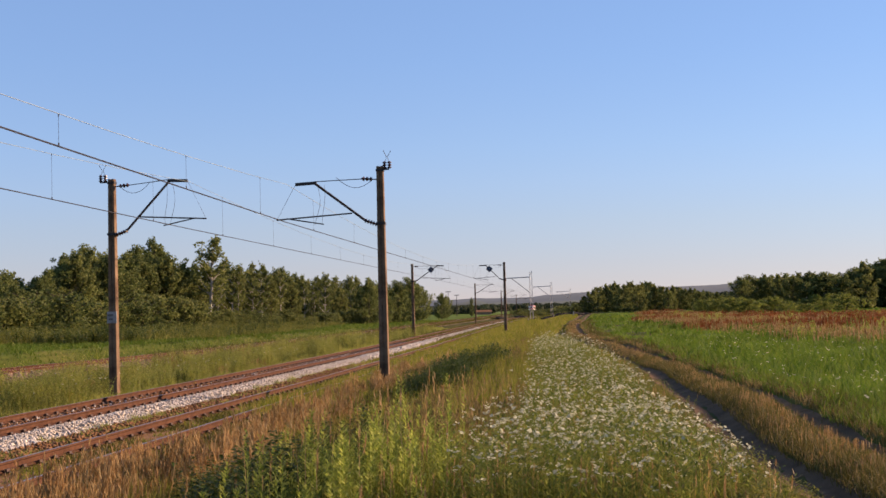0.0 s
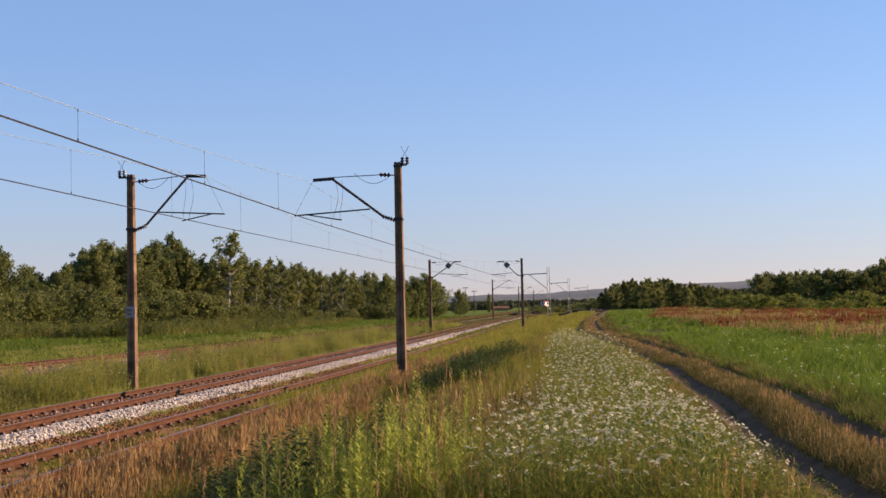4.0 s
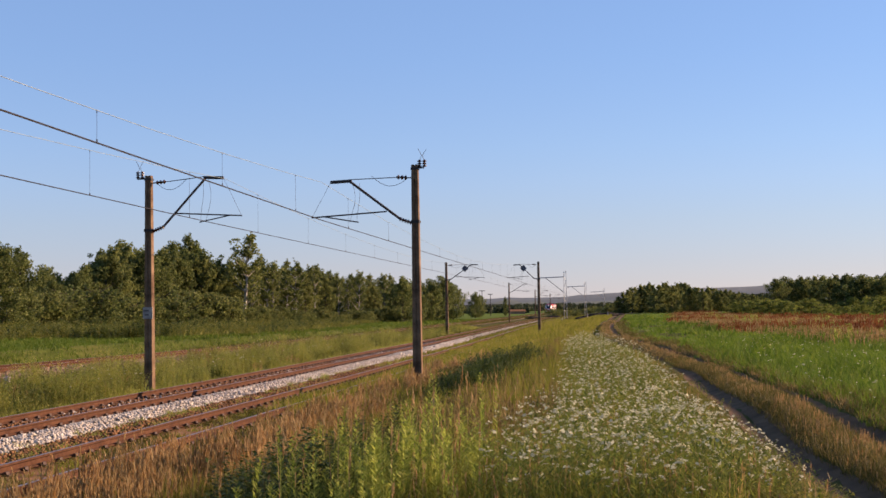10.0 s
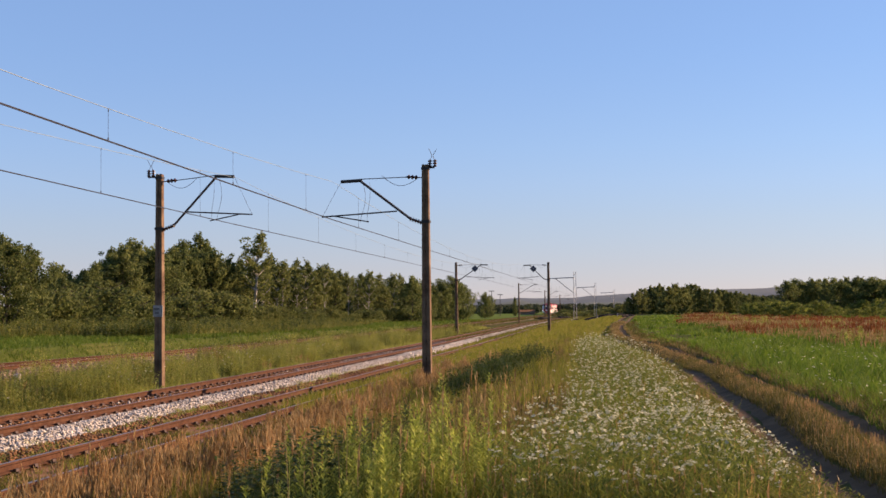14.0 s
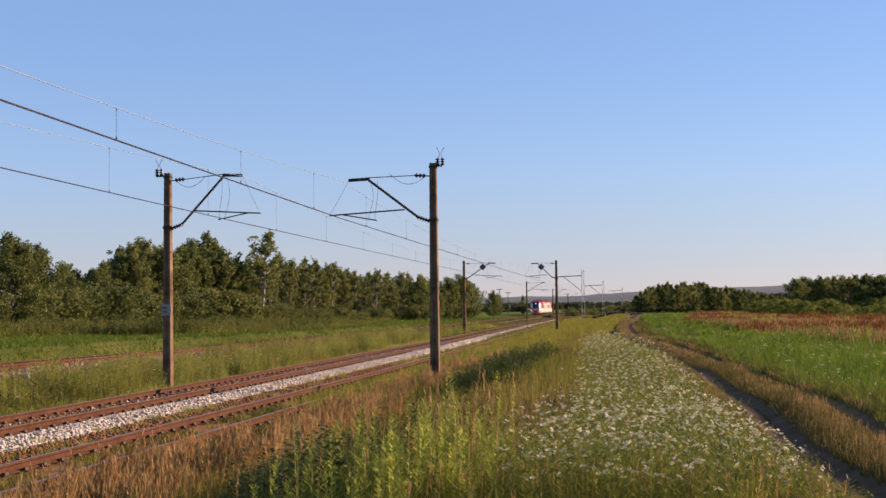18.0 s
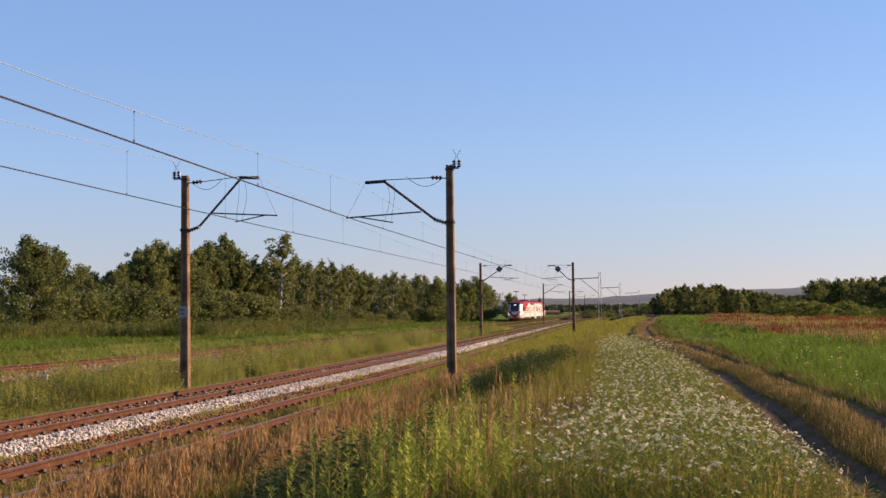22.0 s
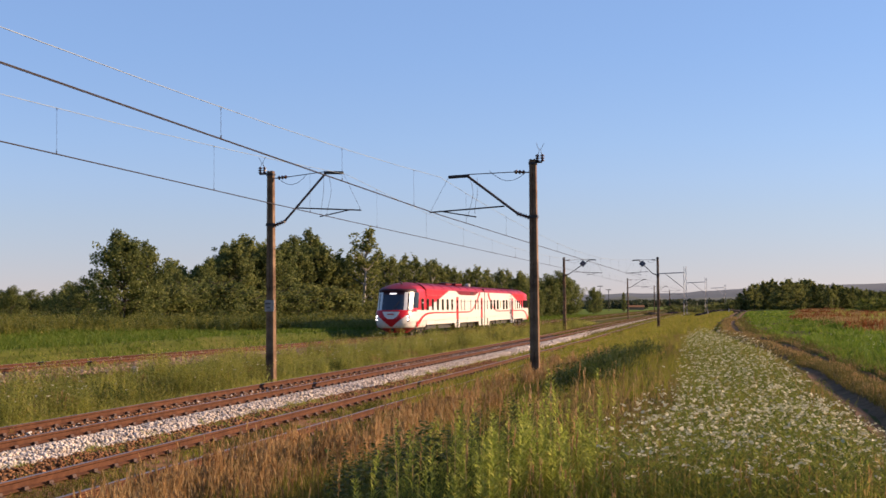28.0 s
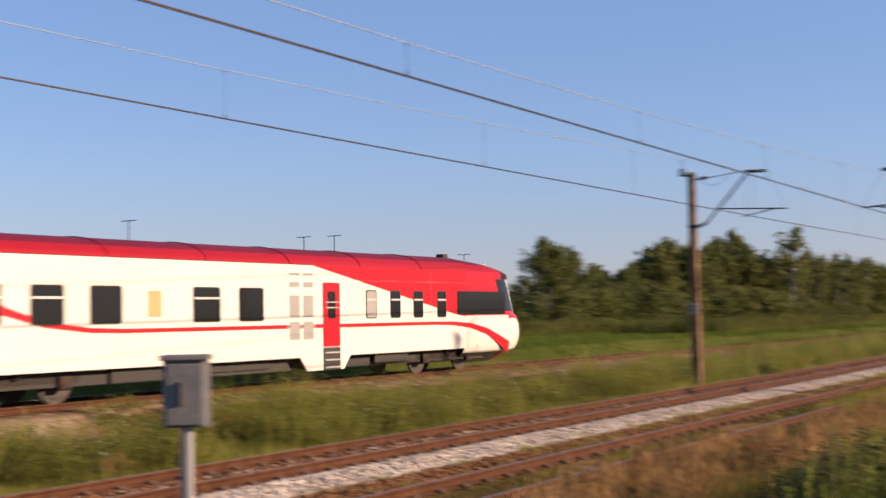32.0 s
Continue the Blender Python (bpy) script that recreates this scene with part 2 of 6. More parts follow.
def box(bm, cx, cy, cz, sx, sy, sz, bevel=0.0, m=None):
    r = bmesh.ops.create_cube(bm, size=1.0)
    bmesh.ops.scale(bm, vec=(sx, sy, sz), verts=r["verts"])
    if bevel:
        edges = list({e for v in r["verts"] for e in v.link_edges})
        out = bmesh.ops.bevel(bm, geom=edges, offset=bevel, segments=2, affect="EDGES", profile=0.5)
        vs = list({v for f in out["faces"] for v in f.verts} | {v for v in r["verts"] if v.is_valid})
    else:
        vs = r["verts"]
    bmesh.ops.translate(bm, vec=(cx, cy, cz), verts=vs)
    if m is not None:
        bmesh.ops.transform(bm, matrix=m, verts=vs)
    return bm


def one_box(cx, cy, cz, sx, sy, sz, bevel=0.0):
    return box(bmesh.new(), cx, cy, cz, sx, sy, sz, bevel)


def rod(bm, a, b, r1, r2=None, n=6):
    """A round bar from a to b."""
    a, b = Vector(a), Vector(b)
    d = b - a
    if d.length < 1e-6:
        return bm
    m = Matrix.Translation((a + b) / 2) @ d.to_track_quat("Z", "Y").to_matrix().to_4x4()
    bmesh.ops.create_cone(bm, cap_ends=True, segments=n, radius1=r1, radius2=r1 if r2 is None else r2, depth=d.length, matrix=m)
    return bm


def chain(bm, pts, r, n=5):
    for a, b in zip(pts, pts[1:]):
        rod(bm, a, b, r, r, n)
    return bm


def tube(bm, pts, r, n=5):
    """One bent bar through all points."""
    pts = [Vector(p) for p in pts]
    rings = []
    for i, p in enumerate(pts):
        d = (pts[min(i + 1, len(pts) - 1)] - pts[max(i - 1, 0)]).normalized()
        q = d.to_track_quat("Z", "Y")
        rings.append([bm.verts.new(p + q @ Vector((r * math.cos(k * 2 * math.pi / n), r * math.sin(k * 2 * math.pi / n), 0))) for k in range(n)])
    for a, b in zip(rings, rings[1:]):
        for k in range(n):
            bm.faces.new((a[k], a[(k + 1) % n], b[(k + 1) % n], b[k]))
    bm.faces.new(rings[0][::-1])
    bm.faces.new(rings[-1])
    return bm


def lathe(bm, cx, cy, z0, prof, n=10, m=None):
    """A turned shape from (radius, height) pairs."""
    rings = []
    for r, h in prof:
        rings.append([bm.verts.new((cx + r * math.cos(k * 2 * math.pi / n), cy + r * math.sin(k * 2 * math.pi / n), z0 + h)) for k in range(n)])
    for a, b in zip(rings, rings[1:]):
        for k in range(n):
            bm.faces.new((a[k], a[(k + 1) % n], b[(k + 1) % n], b[k]))
    bm.faces.new(rings[0][::-1])
    bm.faces.new(rings[-1])
    if m is not None:
        bmesh.ops.transform(bm, matrix=m, verts=[v for ring in rings for v in ring])
    return bm


# ---- ground ----
def axis(spans):
    out = []
    for a, b, step in spans:
        out += list(np.arange(a, b, step))
    return np.array(out + [spans[-1][1]])


gx = axis(((-4000, -1000, 500), (-1000, -200, 100), (-200, -60, 10), (-60, -30, 2.0), (-30, -8, 0.5), (-8, 8, 0.2), (8, 30, 1.0), (30, 200, 10), (200, 1000, 100), (1000, 4000, 500)))
gy = axis(((-1500, -200, 260), (-200, -20, 20), (-20, 6, 2), (6, 40, 0.4), (40, 130, 1.5), (130, 400, 10), (400, 1000, 60), (1000, 4600, 600)))
GX, GY = np.meshgrid(gx, gy)
GZ = ground_z(GX, GY)
nx, ny = len(gx), len(gy)
ids = np.arange(nx * ny).reshape(ny, nx)
quads = np.stack([ids[:-1, :-1], ids[:-1, 1:], ids[1:, 1:], ids[1:, :-1]], -1).reshape(-1, 4)
ground = put("ground", quick_mesh("ground", np.stack([GX, GY, GZ], -1), quads, M["ground"], 4))
ground.data.polygons.foreach_set("use_smooth", [True] * len(ground.data.polygons))
tagged(ground, "green meadow ground sloping down to the railway", "ground", kind="structure")


# ---- strips that follow the line ----
def strip(name, mid, ys, profile, mat, label, category, z0=0.0):
    """A long mesh with the given cross-profile of (sideways, height)."""
    verts, faces, k = [], [], len(profile)
    for y in ys:
        c, h = float(mid(y)), float(z0(y)) if callable(z0) else z0
        verts += [(c + px, y, h + pz) for px, pz in profile]
    for i in range(len(ys) - 1):
        for j in range(k - 1):
            a = i * k + j
            faces.append((a, a + 1, a + k + 1, a + k))
    ob = put(name, mesh_of(name, verts, faces, mat, smooth_shade=True))
    return tagged(ob, label, category, kind="structure") if label else ob


line_ys = np.concatenate([np.arange(-40, 140, 4.0), np.arange(140, 700, 20.0)])
main_mid = lambda y: bend(y) - 11.5
strip("ballast_bed", main_mid, line_ys, ((-4.4, -0.75), (-3.7, -0.32), (-3.2, -0.2), (-1.4, -0.2), (0, -0.22), (1.3, -0.22), (3.2, -0.24), (3.8, -0.34), (4.6, -0.75)),
      M["brown_stone"], "rusty brown ballast bed under two tracks", "ballast")
strip("branch_ballast_bed", branch_x, line_ys, ((-3.2, -0.75), (-1.9, -0.24), (-1.3, -0.19), (1.3, -0.19), (1.7, -0.24), (2.6, -0.7)),
      M["tan_stone"], "pale brown ballast bed of the branch track", "ballast", branch_z)

RAIL_PROFILE = ((-0.036, 0.0), (0.036, 0.0), (0.038, -0.035), (0.010, -0.055), (0.010, -0.125), (0.075, -0.15), (0.075, -0.165), (-0.075, -0.165), (-0.075, -0.15), (-0.010, -0.125), (-0.010, -0.055), (-0.038, -0.035))


def rail(parent, mid, off, ys, z0):
    verts, faces, index, k = [], [], [], len(RAIL_PROFILE)
    for y in ys:
        c, h = float(mid(y)) + off, float(z0(y))
        verts += [(c + px, y, h + pz) for px, pz in RAIL_PROFILE]
    for i in range(len(ys) - 1):
        for j in range(k):
            a, b = i * k + j, i * k + (j + 1) % k
            faces.append((a, b, b + k, a + k))
            index.append(1 if j == 0 else 0)
    put("rail", mesh_of("rail", verts, faces, (M["rust"], M["rail_top"]), index), parent, "rusty brown steel rail with a worn head")


def track(label, mid, z0, first, pitch, count, clips=True, sunk=0.0):
    t = thing("railway_track", 0, 0, 0, label, "railway track", "parallel railway tracks")
    for off in (-0.753, 0.753):
        rail(t, mid, off, line_ys, z0)
    sleeper = bmesh.new()
    box(sleeper, 0, 0, 0, 2.55, 0.25, 0.14, 0.02)
    me = bpy.data.meshes.new("sleeper")
    sleeper.to_mesh(me)
    sleeper.free()
    me.materials.append(M["sleeper"])
    clip = bmesh.new()
    outline = ((-0.19, -0.012), (0.19, -0.012), (0.19, 0.012), (0.15, 0.015), (0.14, 0.06), (0.10, 0.06), (0.075, 0.035), (-0.075, 0.035), (-0.10, 0.06), (-0.14, 0.06), (-0.15, 0.015), (-0.19, 0.012))
    ends = [[clip.verts.new((px, py, pz)) for px, pz in outline] for py in (-0.055, 0.055)]
    for k in range(len(outline)):
        j = (k + 1) % len(outline)
        clip.faces.new((ends[0][k], ends[0][j], ends[1][j], ends[1][k]))
    clip.faces.new(ends[0][::-1])
    clip.faces.new(ends[1])
    cm = bpy.data.meshes.new("rail_fastening")
    clip.to_mesh(cm)
    clip.free()
    cm.materials.append(M["clip"])
    for i in range(count):
        y = first + i * pitch
        c = float(mid(y))
        s = put("sleeper", me, t, at=pose(c, y, float(z0(y)) - (0.24 if clips else 0.255) - sunk, 0, 0, 0))
        for off in (-0.753, 0.753) if clips else ():
            put("rail_fastening", cm, s, at=pose(off, 0, 0.075 + sunk))
    return t


# ---- overhead line ----
POLE_TOP = 7.05


def square_pole(t, height, depth, b0, b1):
    """Tapered square concrete mast: two columns joined by a thin slotted web."""
    def block(x0, x1, y0, y1, z0, z1):
        """A tapering block; x and y in half widths of the mast."""
        bm = bmesh.new()
        rings = []
        for z in (z0, z1):
            h = (b0 + (b1 - b0) * z / height) / 2
            rings.append([bm.verts.new((x * h, y * h, z)) for x, y in ((x0, y0), (x1, y0), (x1, y1), (x0, y1))])
        for k in range(4):
            bm.faces.new((rings[0][k], rings[0][(k + 1) % 4], rings[1][(k + 1) % 4], rings[1][k]))
        bm.faces.new(rings[0][::-1])
        bm.faces.new(rings[1])
        bmesh.ops.bevel(bm, geom=bm.edges[:], offset=0.012, segments=1, affect="EDGES")
        return bm
    for sx in (-1, 1):
        part("mast_column", block(*sorted((sx * 0.13, sx)), -1, 1, -depth, height), M["concrete"], t)
    z, k = -depth, 0
    while z < height - 0.1:
        top = min(z + 0.52, height - 0.02)
        part("mast_web", block(-0.15, 0.15, -0.86, 0.86, z, top), M["concrete"], t)
        z = top + 0.055


def insulator(bm, a, b, discs=5):
    a, b = Vector(a), Vector(b)
    d = b - a
    m = Matrix.Translation(a) @ d.to_track_quat("Z", "Y").to_matrix().to_4x4()
    prof = []
    for i in range(discs):
        h = d.length * i / discs
        prof += [(0.03, h), (0.075, h + d.length * 0.3 / discs), (0.07, h + d.length * 0.55 / discs), (0.03, h + d.length * 0.8 / discs)]
    lathe(bm, 0, 0, 0, prof + [(0.03, d.length)], 8, m)


def mast(x, y, side, label, group, reach=3.05, plate=False, diamond=False, top=POLE_TOP, foot_z=5.3, tip_z=6.75, arm_z=5.55, stay=0.3, horn=0.24):
    """A catenary mast whose bracket reaches to the given side (+1 right)."""
    t = thing("catenary_mast", x, y, 0, label, "catenary mast", group)
    square_pole(t, top, 0.9, 0.295, 0.215)
    part("clamp", one_box(0, 0, top - 0.13, 0.25, 0.25, 0.08), M["iron"], t, "dark steel clamp round the mast")
    part("clamp", one_box(0, 0, foot_z, 0.28, 0.28, 0.09), M["iron"], t, "dark steel clamp round the mast")
    s = side
    knee, tip = (s * (reach - 0.62), 0, tip_z + 0.03), (s * reach, 0, tip_z)
    bm = bmesh.new()
    insulator(bm, (s * 0.13, 0, foot_z - 0.03), (s * 0.55, 0, foot_z + 0.12))
    part("bracket_insulator", bm, M["insulator"], t, "brown porcelain insulator")
    bm = rod(bmesh.new(), (s * 0.5, 0, foot_z + 0.1), knee, 0.042)
    rod(bm, (s * (reach - 0.7), 0, tip_z + 0.03), tip, 0.055)
    part("bracket", bm, M["iron"], t, "dark steel tube bracket")
    bm = rod(bmesh.new(), (s * 0.6, 0, top - stay + 0.02), (s * (reach - 0.6), 0, tip_z + 0.07), 0.014)
    part("stay_rod", bm, M["iron"], t)
    bm = bmesh.new()
    insulator(bm, (s * 0.26, 0, top - stay), (s * 0.62, 0, top - stay + 0.03), 3)
    rod(bm, (s * 0.1, 0, top - stay - 0.01), (s * 0.27, 0, top - stay), 0.02)
    part("stay_insulator", bm, M["insulator"], t, "dark stay insulator")
    bm = rod(bmesh.new(), (s * 0.95, 0, arm_z + 0.06), (s * (reach + 0.65), 0, arm_z - 0.08), 0.024)
    part("registration_arm", bm, M["iron"], t)
    bm = rod(bmesh.new(), (s * (reach + 0.3), -0.05, arm_z - 0.05), (s * (reach - 0.9), 0.1, arm_z - 0.26), 0.02)
    part("steady_arm", bm, M["iron"], t)
    bm = chain(bmesh.new(), [(s * reach, 0, tip_z), (s * (reach + 0.62), 0, arm_z - 0.05)], 0.005, 4)
    part("hanger_wire", bm, M["iron"], t)
    loop = [(s * (0.25 + (reach - 1.6) * k / 8), 0.05, top - stay - 0.3 * math.sin(math.pi * k / 8) ** 0.9 + 0.1 * k / 8) for k in range(9)]
    part("jumper_cable", tube(bmesh.new(), loop, 0.008, 4), M["iron"], t)
    drop = [(s * (reach - 0.65) + 0.1 * math.sin(k * 0.6), 0.3, tip_z - (tip_z - arm_z + 0.25) * k / 7) for k in range(8)]
    bm = tube(bmesh.new(), drop, 0.006, 4)
    part("feeder_loop", bm, M["wire"], t)
    part("feeder_loop", tube(bmesh.new(), [(p[0] - s * 0.22 - 0.1 * math.sin(math.pi * i / 7), p[1] + 0.1, p[2]) for i, p in enumerate(drop)], 0.006, 4), M["wire"], t)
    # horn gap on the outer side of the top
    if horn:
        part("horn_bracket", box(bmesh.new(), -s * (horn + 0.02), 0, top - 0.1, horn * 0.9 + 0.12, 0.06, 0.05), M["iron"], t)
        for dx in (0.0, 0.16):
            bm = bmesh.new()
            insulator(bm, (-s * (horn + dx), 0, top - 0.08), (-s * (horn + dx), 0, top + 0.16), 3)
            part("horn_insulator", bm, M["insulator"], t, "small ribbed insulator")
        part("arcing_horn", chain(bmesh.new(), [(-s * (horn + 0.02), 0, top + 0.15), (-s * (horn + 0.07), 0, top + 0.3), (-s * (horn - 0.04), 0, top + 0.52)], 0.008, 4), M["iron"], t)
        part("arcing_horn", chain(bmesh.new(), [(-s * (horn + 0.14), 0, top + 0.15), (-s * (horn + 0.1), 0, top + 0.3), (-s * (horn + 0.22), 0, top + 0.5)], 0.008, 4), M["iron"], t)
    if plate:
        part("number_plate", one_box(0, -0.16, 2.42, 0.34, 0.03, 0.40), M["sign_grey"], t, "weathered grey metal plate")
        bm = bmesh.new()
        for k in range(2):
            box(bm, -0.05 + 0.02 * k, -0.178, 2.50 - 0.14 * k, 0.2 - 0.06 * k, 0.008, 0.06)
        part("plate_marking", bm, M["sign_dark"], t, "dark bars on the plate")
    if diamond:
        m = Matrix.Translation((s * reach * 0.6, -0.08, 6.4)) @ Matrix.Rotation(radians(45), 4, "Y")
        bm = box(bmesh.new(), 0, 0, 0, 0.5, 0.03, 0.5, 0, m)
        part("diamond_sign", bm, M["sign_blue"], t, "dark blue diamond sign with a pale border")
        bm = bmesh.new()
        for a, b, c, d in ((0, 0.22, 0.4, 0.04), (0, -0.22, 0.4, 0.04), (0.22, 0, 0.04, 0.4), (-0.22, 0, 0.04, 0.4), (0, 0.02, 0.2, 0.06)):
            box(bm, a, -0.02, b, c, 0.012, d, 0, m)
        part("sign_marking", bm, M["sign_grey"], t, "pale bars on the sign")
    return t


def lattice_mast(x, y, height, reach, side, label, group):
    """Open steel lattice mast with a long cantilever."""
    t = thing("lattice_mast", x, y, 0, label, "lattice mast", group)
    w0, w1 = 0.3, 0.2
    for cx in (-1, 1):
        for cy in (-1, 1):
            part("corner_post", rod(bmesh.new(), (cx * w0, cy * w0 * 0.5, -0.6), (cx * w1, cy * w1 * 0.5, height), 0.055, 0.045, 4), M["galvanised"], t)
    n = 9
    for face in (-1, 1):
        for k in range(n):
            za, zb = height * k / n, height * (k + 1) / n
            wa, wb = w0 + (w1 - w0) * k / n, w0 + (w1 - w0) * (k + 1) / n
            sg = 1 if k % 2 else -1
            part("lacing_bar", rod(bmesh.new(), (sg * wa, face * wa * 0.5, za), (-sg * wb, face * wb * 0.5, zb), 0.025, 0.025, 4), M["galvanised"], t)
    s = side
    part("cantilever", rod(bmesh.new(), (s * w1, 0, height - 1.15), (s * reach, 0, height - 1.3), 0.09), M["galvanised"], t)
    part("strut", rod(bmesh.new(), (s * w1, 0, height - 4.2), (s * reach * 0.72, 0, height - 1.3), 0.07), M["galvanised"], t)
    part("bracket_insulator", rod(bmesh.new(), (s * reach * 0.93, 0, height - 1.3), (s * reach * 0.93, 0, height - 1.75), 0.06), M["insulator"], t)
    return t


def wire_run(name, ends, sag, radius, mat, parent, off=0.0, steps=14):
    pts = []
    for i, ((x0, y0, z0), (x1, y1, z1)) in enumerate(zip(ends, ends[1:])):
        for k in range(0 if i == 0 else 1, steps + 1):
            f = k / steps
            pts.append((x0 + (x1 - x0) * f + off, y0 + (y1 - y0) * f, z0 + (z1 - z0) * f - 4 * sag * f * (1 - f)))
    return part(name, tube(bmesh.new(), pts, radius), mat, parent)


def overhead(label, supports, sag):
    """Contact wire pair, carrier rope above it and droppers between; supports are (x, y, contact z, rope z)."""
    t = thing("overhead_line", 0, 0, 0, label, "overhead line", "overhead lines")
    contact = [(x, y, zc) for x, y, zc, zm in supports]
    rope = [(x, y, zm) for x, y, zc, zm in supports]
    for off in (-0.02, 0.025):
        wire_run("contact_wire", contact, 0.0, 0.0085, M["wire"], t, off, steps=2)
    wire_run("carrier_rope", rope, sag, 0.007, M["messenger"], t)
    for (x0, y0, c0, m0), (x1, y1, c1, m1) in zip(supports, supports[1:]):
        if y0 > 240:
            continue
        n = 10
        for k in range(n):
            f = (k + 0.5) / n
            x, y = x0 + (x1 - x0) * f, y0 + (y1 - y0) * f
            zt, zb = m0 + (m1 - m0) * f - 4 * sag * f * (1 - f), c0 + (c1 - c0) * f
            prof = ((0.014, 0), (0.014, 0.06), (0.0035, 0.065), (0.0035, zt - zb - 0.05), (0.010, zt - zb - 0.045), (0.010, zt - zb + 0.01))
            part("dropper", lathe(bmesh.new(), x, y, zb, prof, 4), M["wire"], t)
    return t


# ---- more materials ----
def glass_dark(name, tint=(0.012, 0.014, 0.016), rough=0.08):
    m, nt, b = material(name)
    b.inputs["Base Color"].default_value = (*tint, 1)
    b.inputs["Roughness"].default_value = rough
    b.inputs["Specular IOR Level"].default_value = 0.6
    return m


def lamp_glow(name, c, strength):
    m, nt, b = material(name)
    b.inputs["Emission Color"].default_value = (*c, 1)
    b.inputs["Emission Strength"].default_value = strength
    return m


M.update(
    sign_grey=worn("weathered_sign_plate", (0.22, 0.21, 0.2), (0.34, 0.33, 0.31), 6, 0.7),
    sign_dark=plain("faded_marking", (0.09, 0.08, 0.075), 0.8),
    sign_blue=plain("dark_blue_enamel", (0.02, 0.03, 0.06), 0.4),
    white_paint=plain("cream_white_gloss_paint", (0.56, 0.54, 0.495), 0.32, grime=0.12, scale=0.8),
    red_paint=plain("bright_red_gloss_paint", (0.42, 0.009, 0.016), 0.3, grime=0.2, scale=0.8),
    roof_paint=plain("dull_crimson_roof_paint", (0.14, 0.006, 0.015), 0.5, grime=0.5, scale=0.6),
    roof_side=plain("crimson_roof_edge_paint", (0.27, 0.007, 0.013), 0.45, grime=0.3, scale=0.8),
    roof_dark=plain("sooty_dark_crimson_paint", (0.03, 0.008, 0.011), 0.5, grime=0.5),
    grey_panel=plain("silver_grey_panel", (0.46, 0.47, 0.46), 0.35, 0.2),
    black=plain("sooty_black_underframe", (0.018, 0.016, 0.015), 0.75, grime=0.5),
    bogie=worn("brown_dusted_bogie", (0.03, 0.024, 0.02), (0.06, 0.045, 0.035), 4, 0.85),
    wheel=plain("worn_wheel_steel", (0.045, 0.034, 0.028), 0.6, 0.3),
    glass=glass_dark("dark_window_glass"),
    frosted=plain("pale_blanked_window", (0.27, 0.26, 0.245), 0.3),
    seam=plain("panel_seam_shade", (0.6, 0.56, 0.48), 0.4),
    screen=glass_dark("windscreen_glass", (0.02, 0.03, 0.05), 0.05),
    rubber=plain("black_rubber", (0.012, 0.012, 0.012), 0.8),
    poster=plain("orange_poster", (0.55, 0.26, 0.10), 0.6),
    headlight=lamp_glow("lit_headlamp", (1.0, 0.95, 0.85), 3.0),
    display=lamp_glow("lit_display", (1.0, 0.95, 0.85), 0.6),
    soot=plain("sooty_exhaust", (0.34, 0.30, 0.27), 0.6),
    cabinet_grey=worn("galvanised_cabinet_paint", (0.16, 0.16, 0.165), (0.24, 0.24, 0.24), 5, 0.55, 0.3),
)

for key, level in (("red_paint", 0.25), ("roof_paint", 0.15), ("roof_side", 0.2), ("roof_dark", 0.15), ("screen", 0.35), ("white_paint", 0.3), ("glass", 0.22)):
    M[key].node_tree.nodes["Principled BSDF"].inputs["Specular IOR Level"].default_value = level

CAR = 26.5          # length of one car
SIDE = 1.40          # half its width


# ---- railcar ----
def panel(name, pts, mat, parent, side, off=0.0, thick=0.012, label=""):
    """A flat plate on a car's side, from outline points (along, height)."""
    bm = bmesh.new()
    xo, xi = side * (SIDE + off), side * (SIDE + off - thick)
    a = [bm.verts.new((xo, s, z)) for s, z in pts]
    b = [bm.verts.new((xi, s, z)) for s, z in pts]
    n = len(pts)
    bm.faces.new(a)
    bm.faces.new(b[::-1])
    for k in range(n):
        bm.faces.new((a[k], b[k], b[(k + 1) % n], a[(k + 1) % n]))
    bmesh.ops.recalc_face_normals(bm, faces=bm.faces[:])
    return part(name, bm, mat, parent, label)


def rounded(s0, s1, z0, z1, r=0.07):
    out = []
    for cx, cz, a0 in ((s1 - r, z1 - r, 0), (s0 + r, z1 - r, 90), (s0 + r, z0 + r, 180), (s1 - r, z0 + r, 270)):
        for k in range(4):
            a = radians(a0 + 30 * k)
            out.append((cx + r * math.cos(a), cz + r * math.sin(a)))
    return out


def ribbon(pts, w):
    """Outline of a band of width w (or widths) along points (along, height)."""
    up, down = [], []
    for k, (s, z) in enumerate(pts):
        a, b = pts[max(k - 1, 0)], pts[min(k + 1, len(pts) - 1)]
        d = Vector((b[0] - a[0], b[1] - a[1])).normalized()
        h = (w[k] if isinstance(w, (list, tuple)) else w) / 2
        up.append((s - d.y * h, z + d.x * h))
        down.append((s + d.y * h, z - d.x * h))
    return up + down[::-1]


def side_window(car, side, s, w, z0, z1, split, pane="glass", label="dark side window in a rubber seal"):
    win = panel("window", rounded(s - w / 2 - 0.03, s + w / 2 + 0.03, z0 - 0.03, z1 + 0.03), M["rubber"], car, side, 0.008, label=label)
    panel("pane", rounded(s - w / 2, s + w / 2, z0, z1), M[pane], win, side, 0.013)
    if split:
        panel("glazing_bar", [(s - w / 2, z1 - 0.27), (s + w / 2, z1 - 0.27), (s + w / 2, z1 - 0.22), (s - w / 2, z1 - 0.22)], M["grey_panel"], win, side, 0.022)


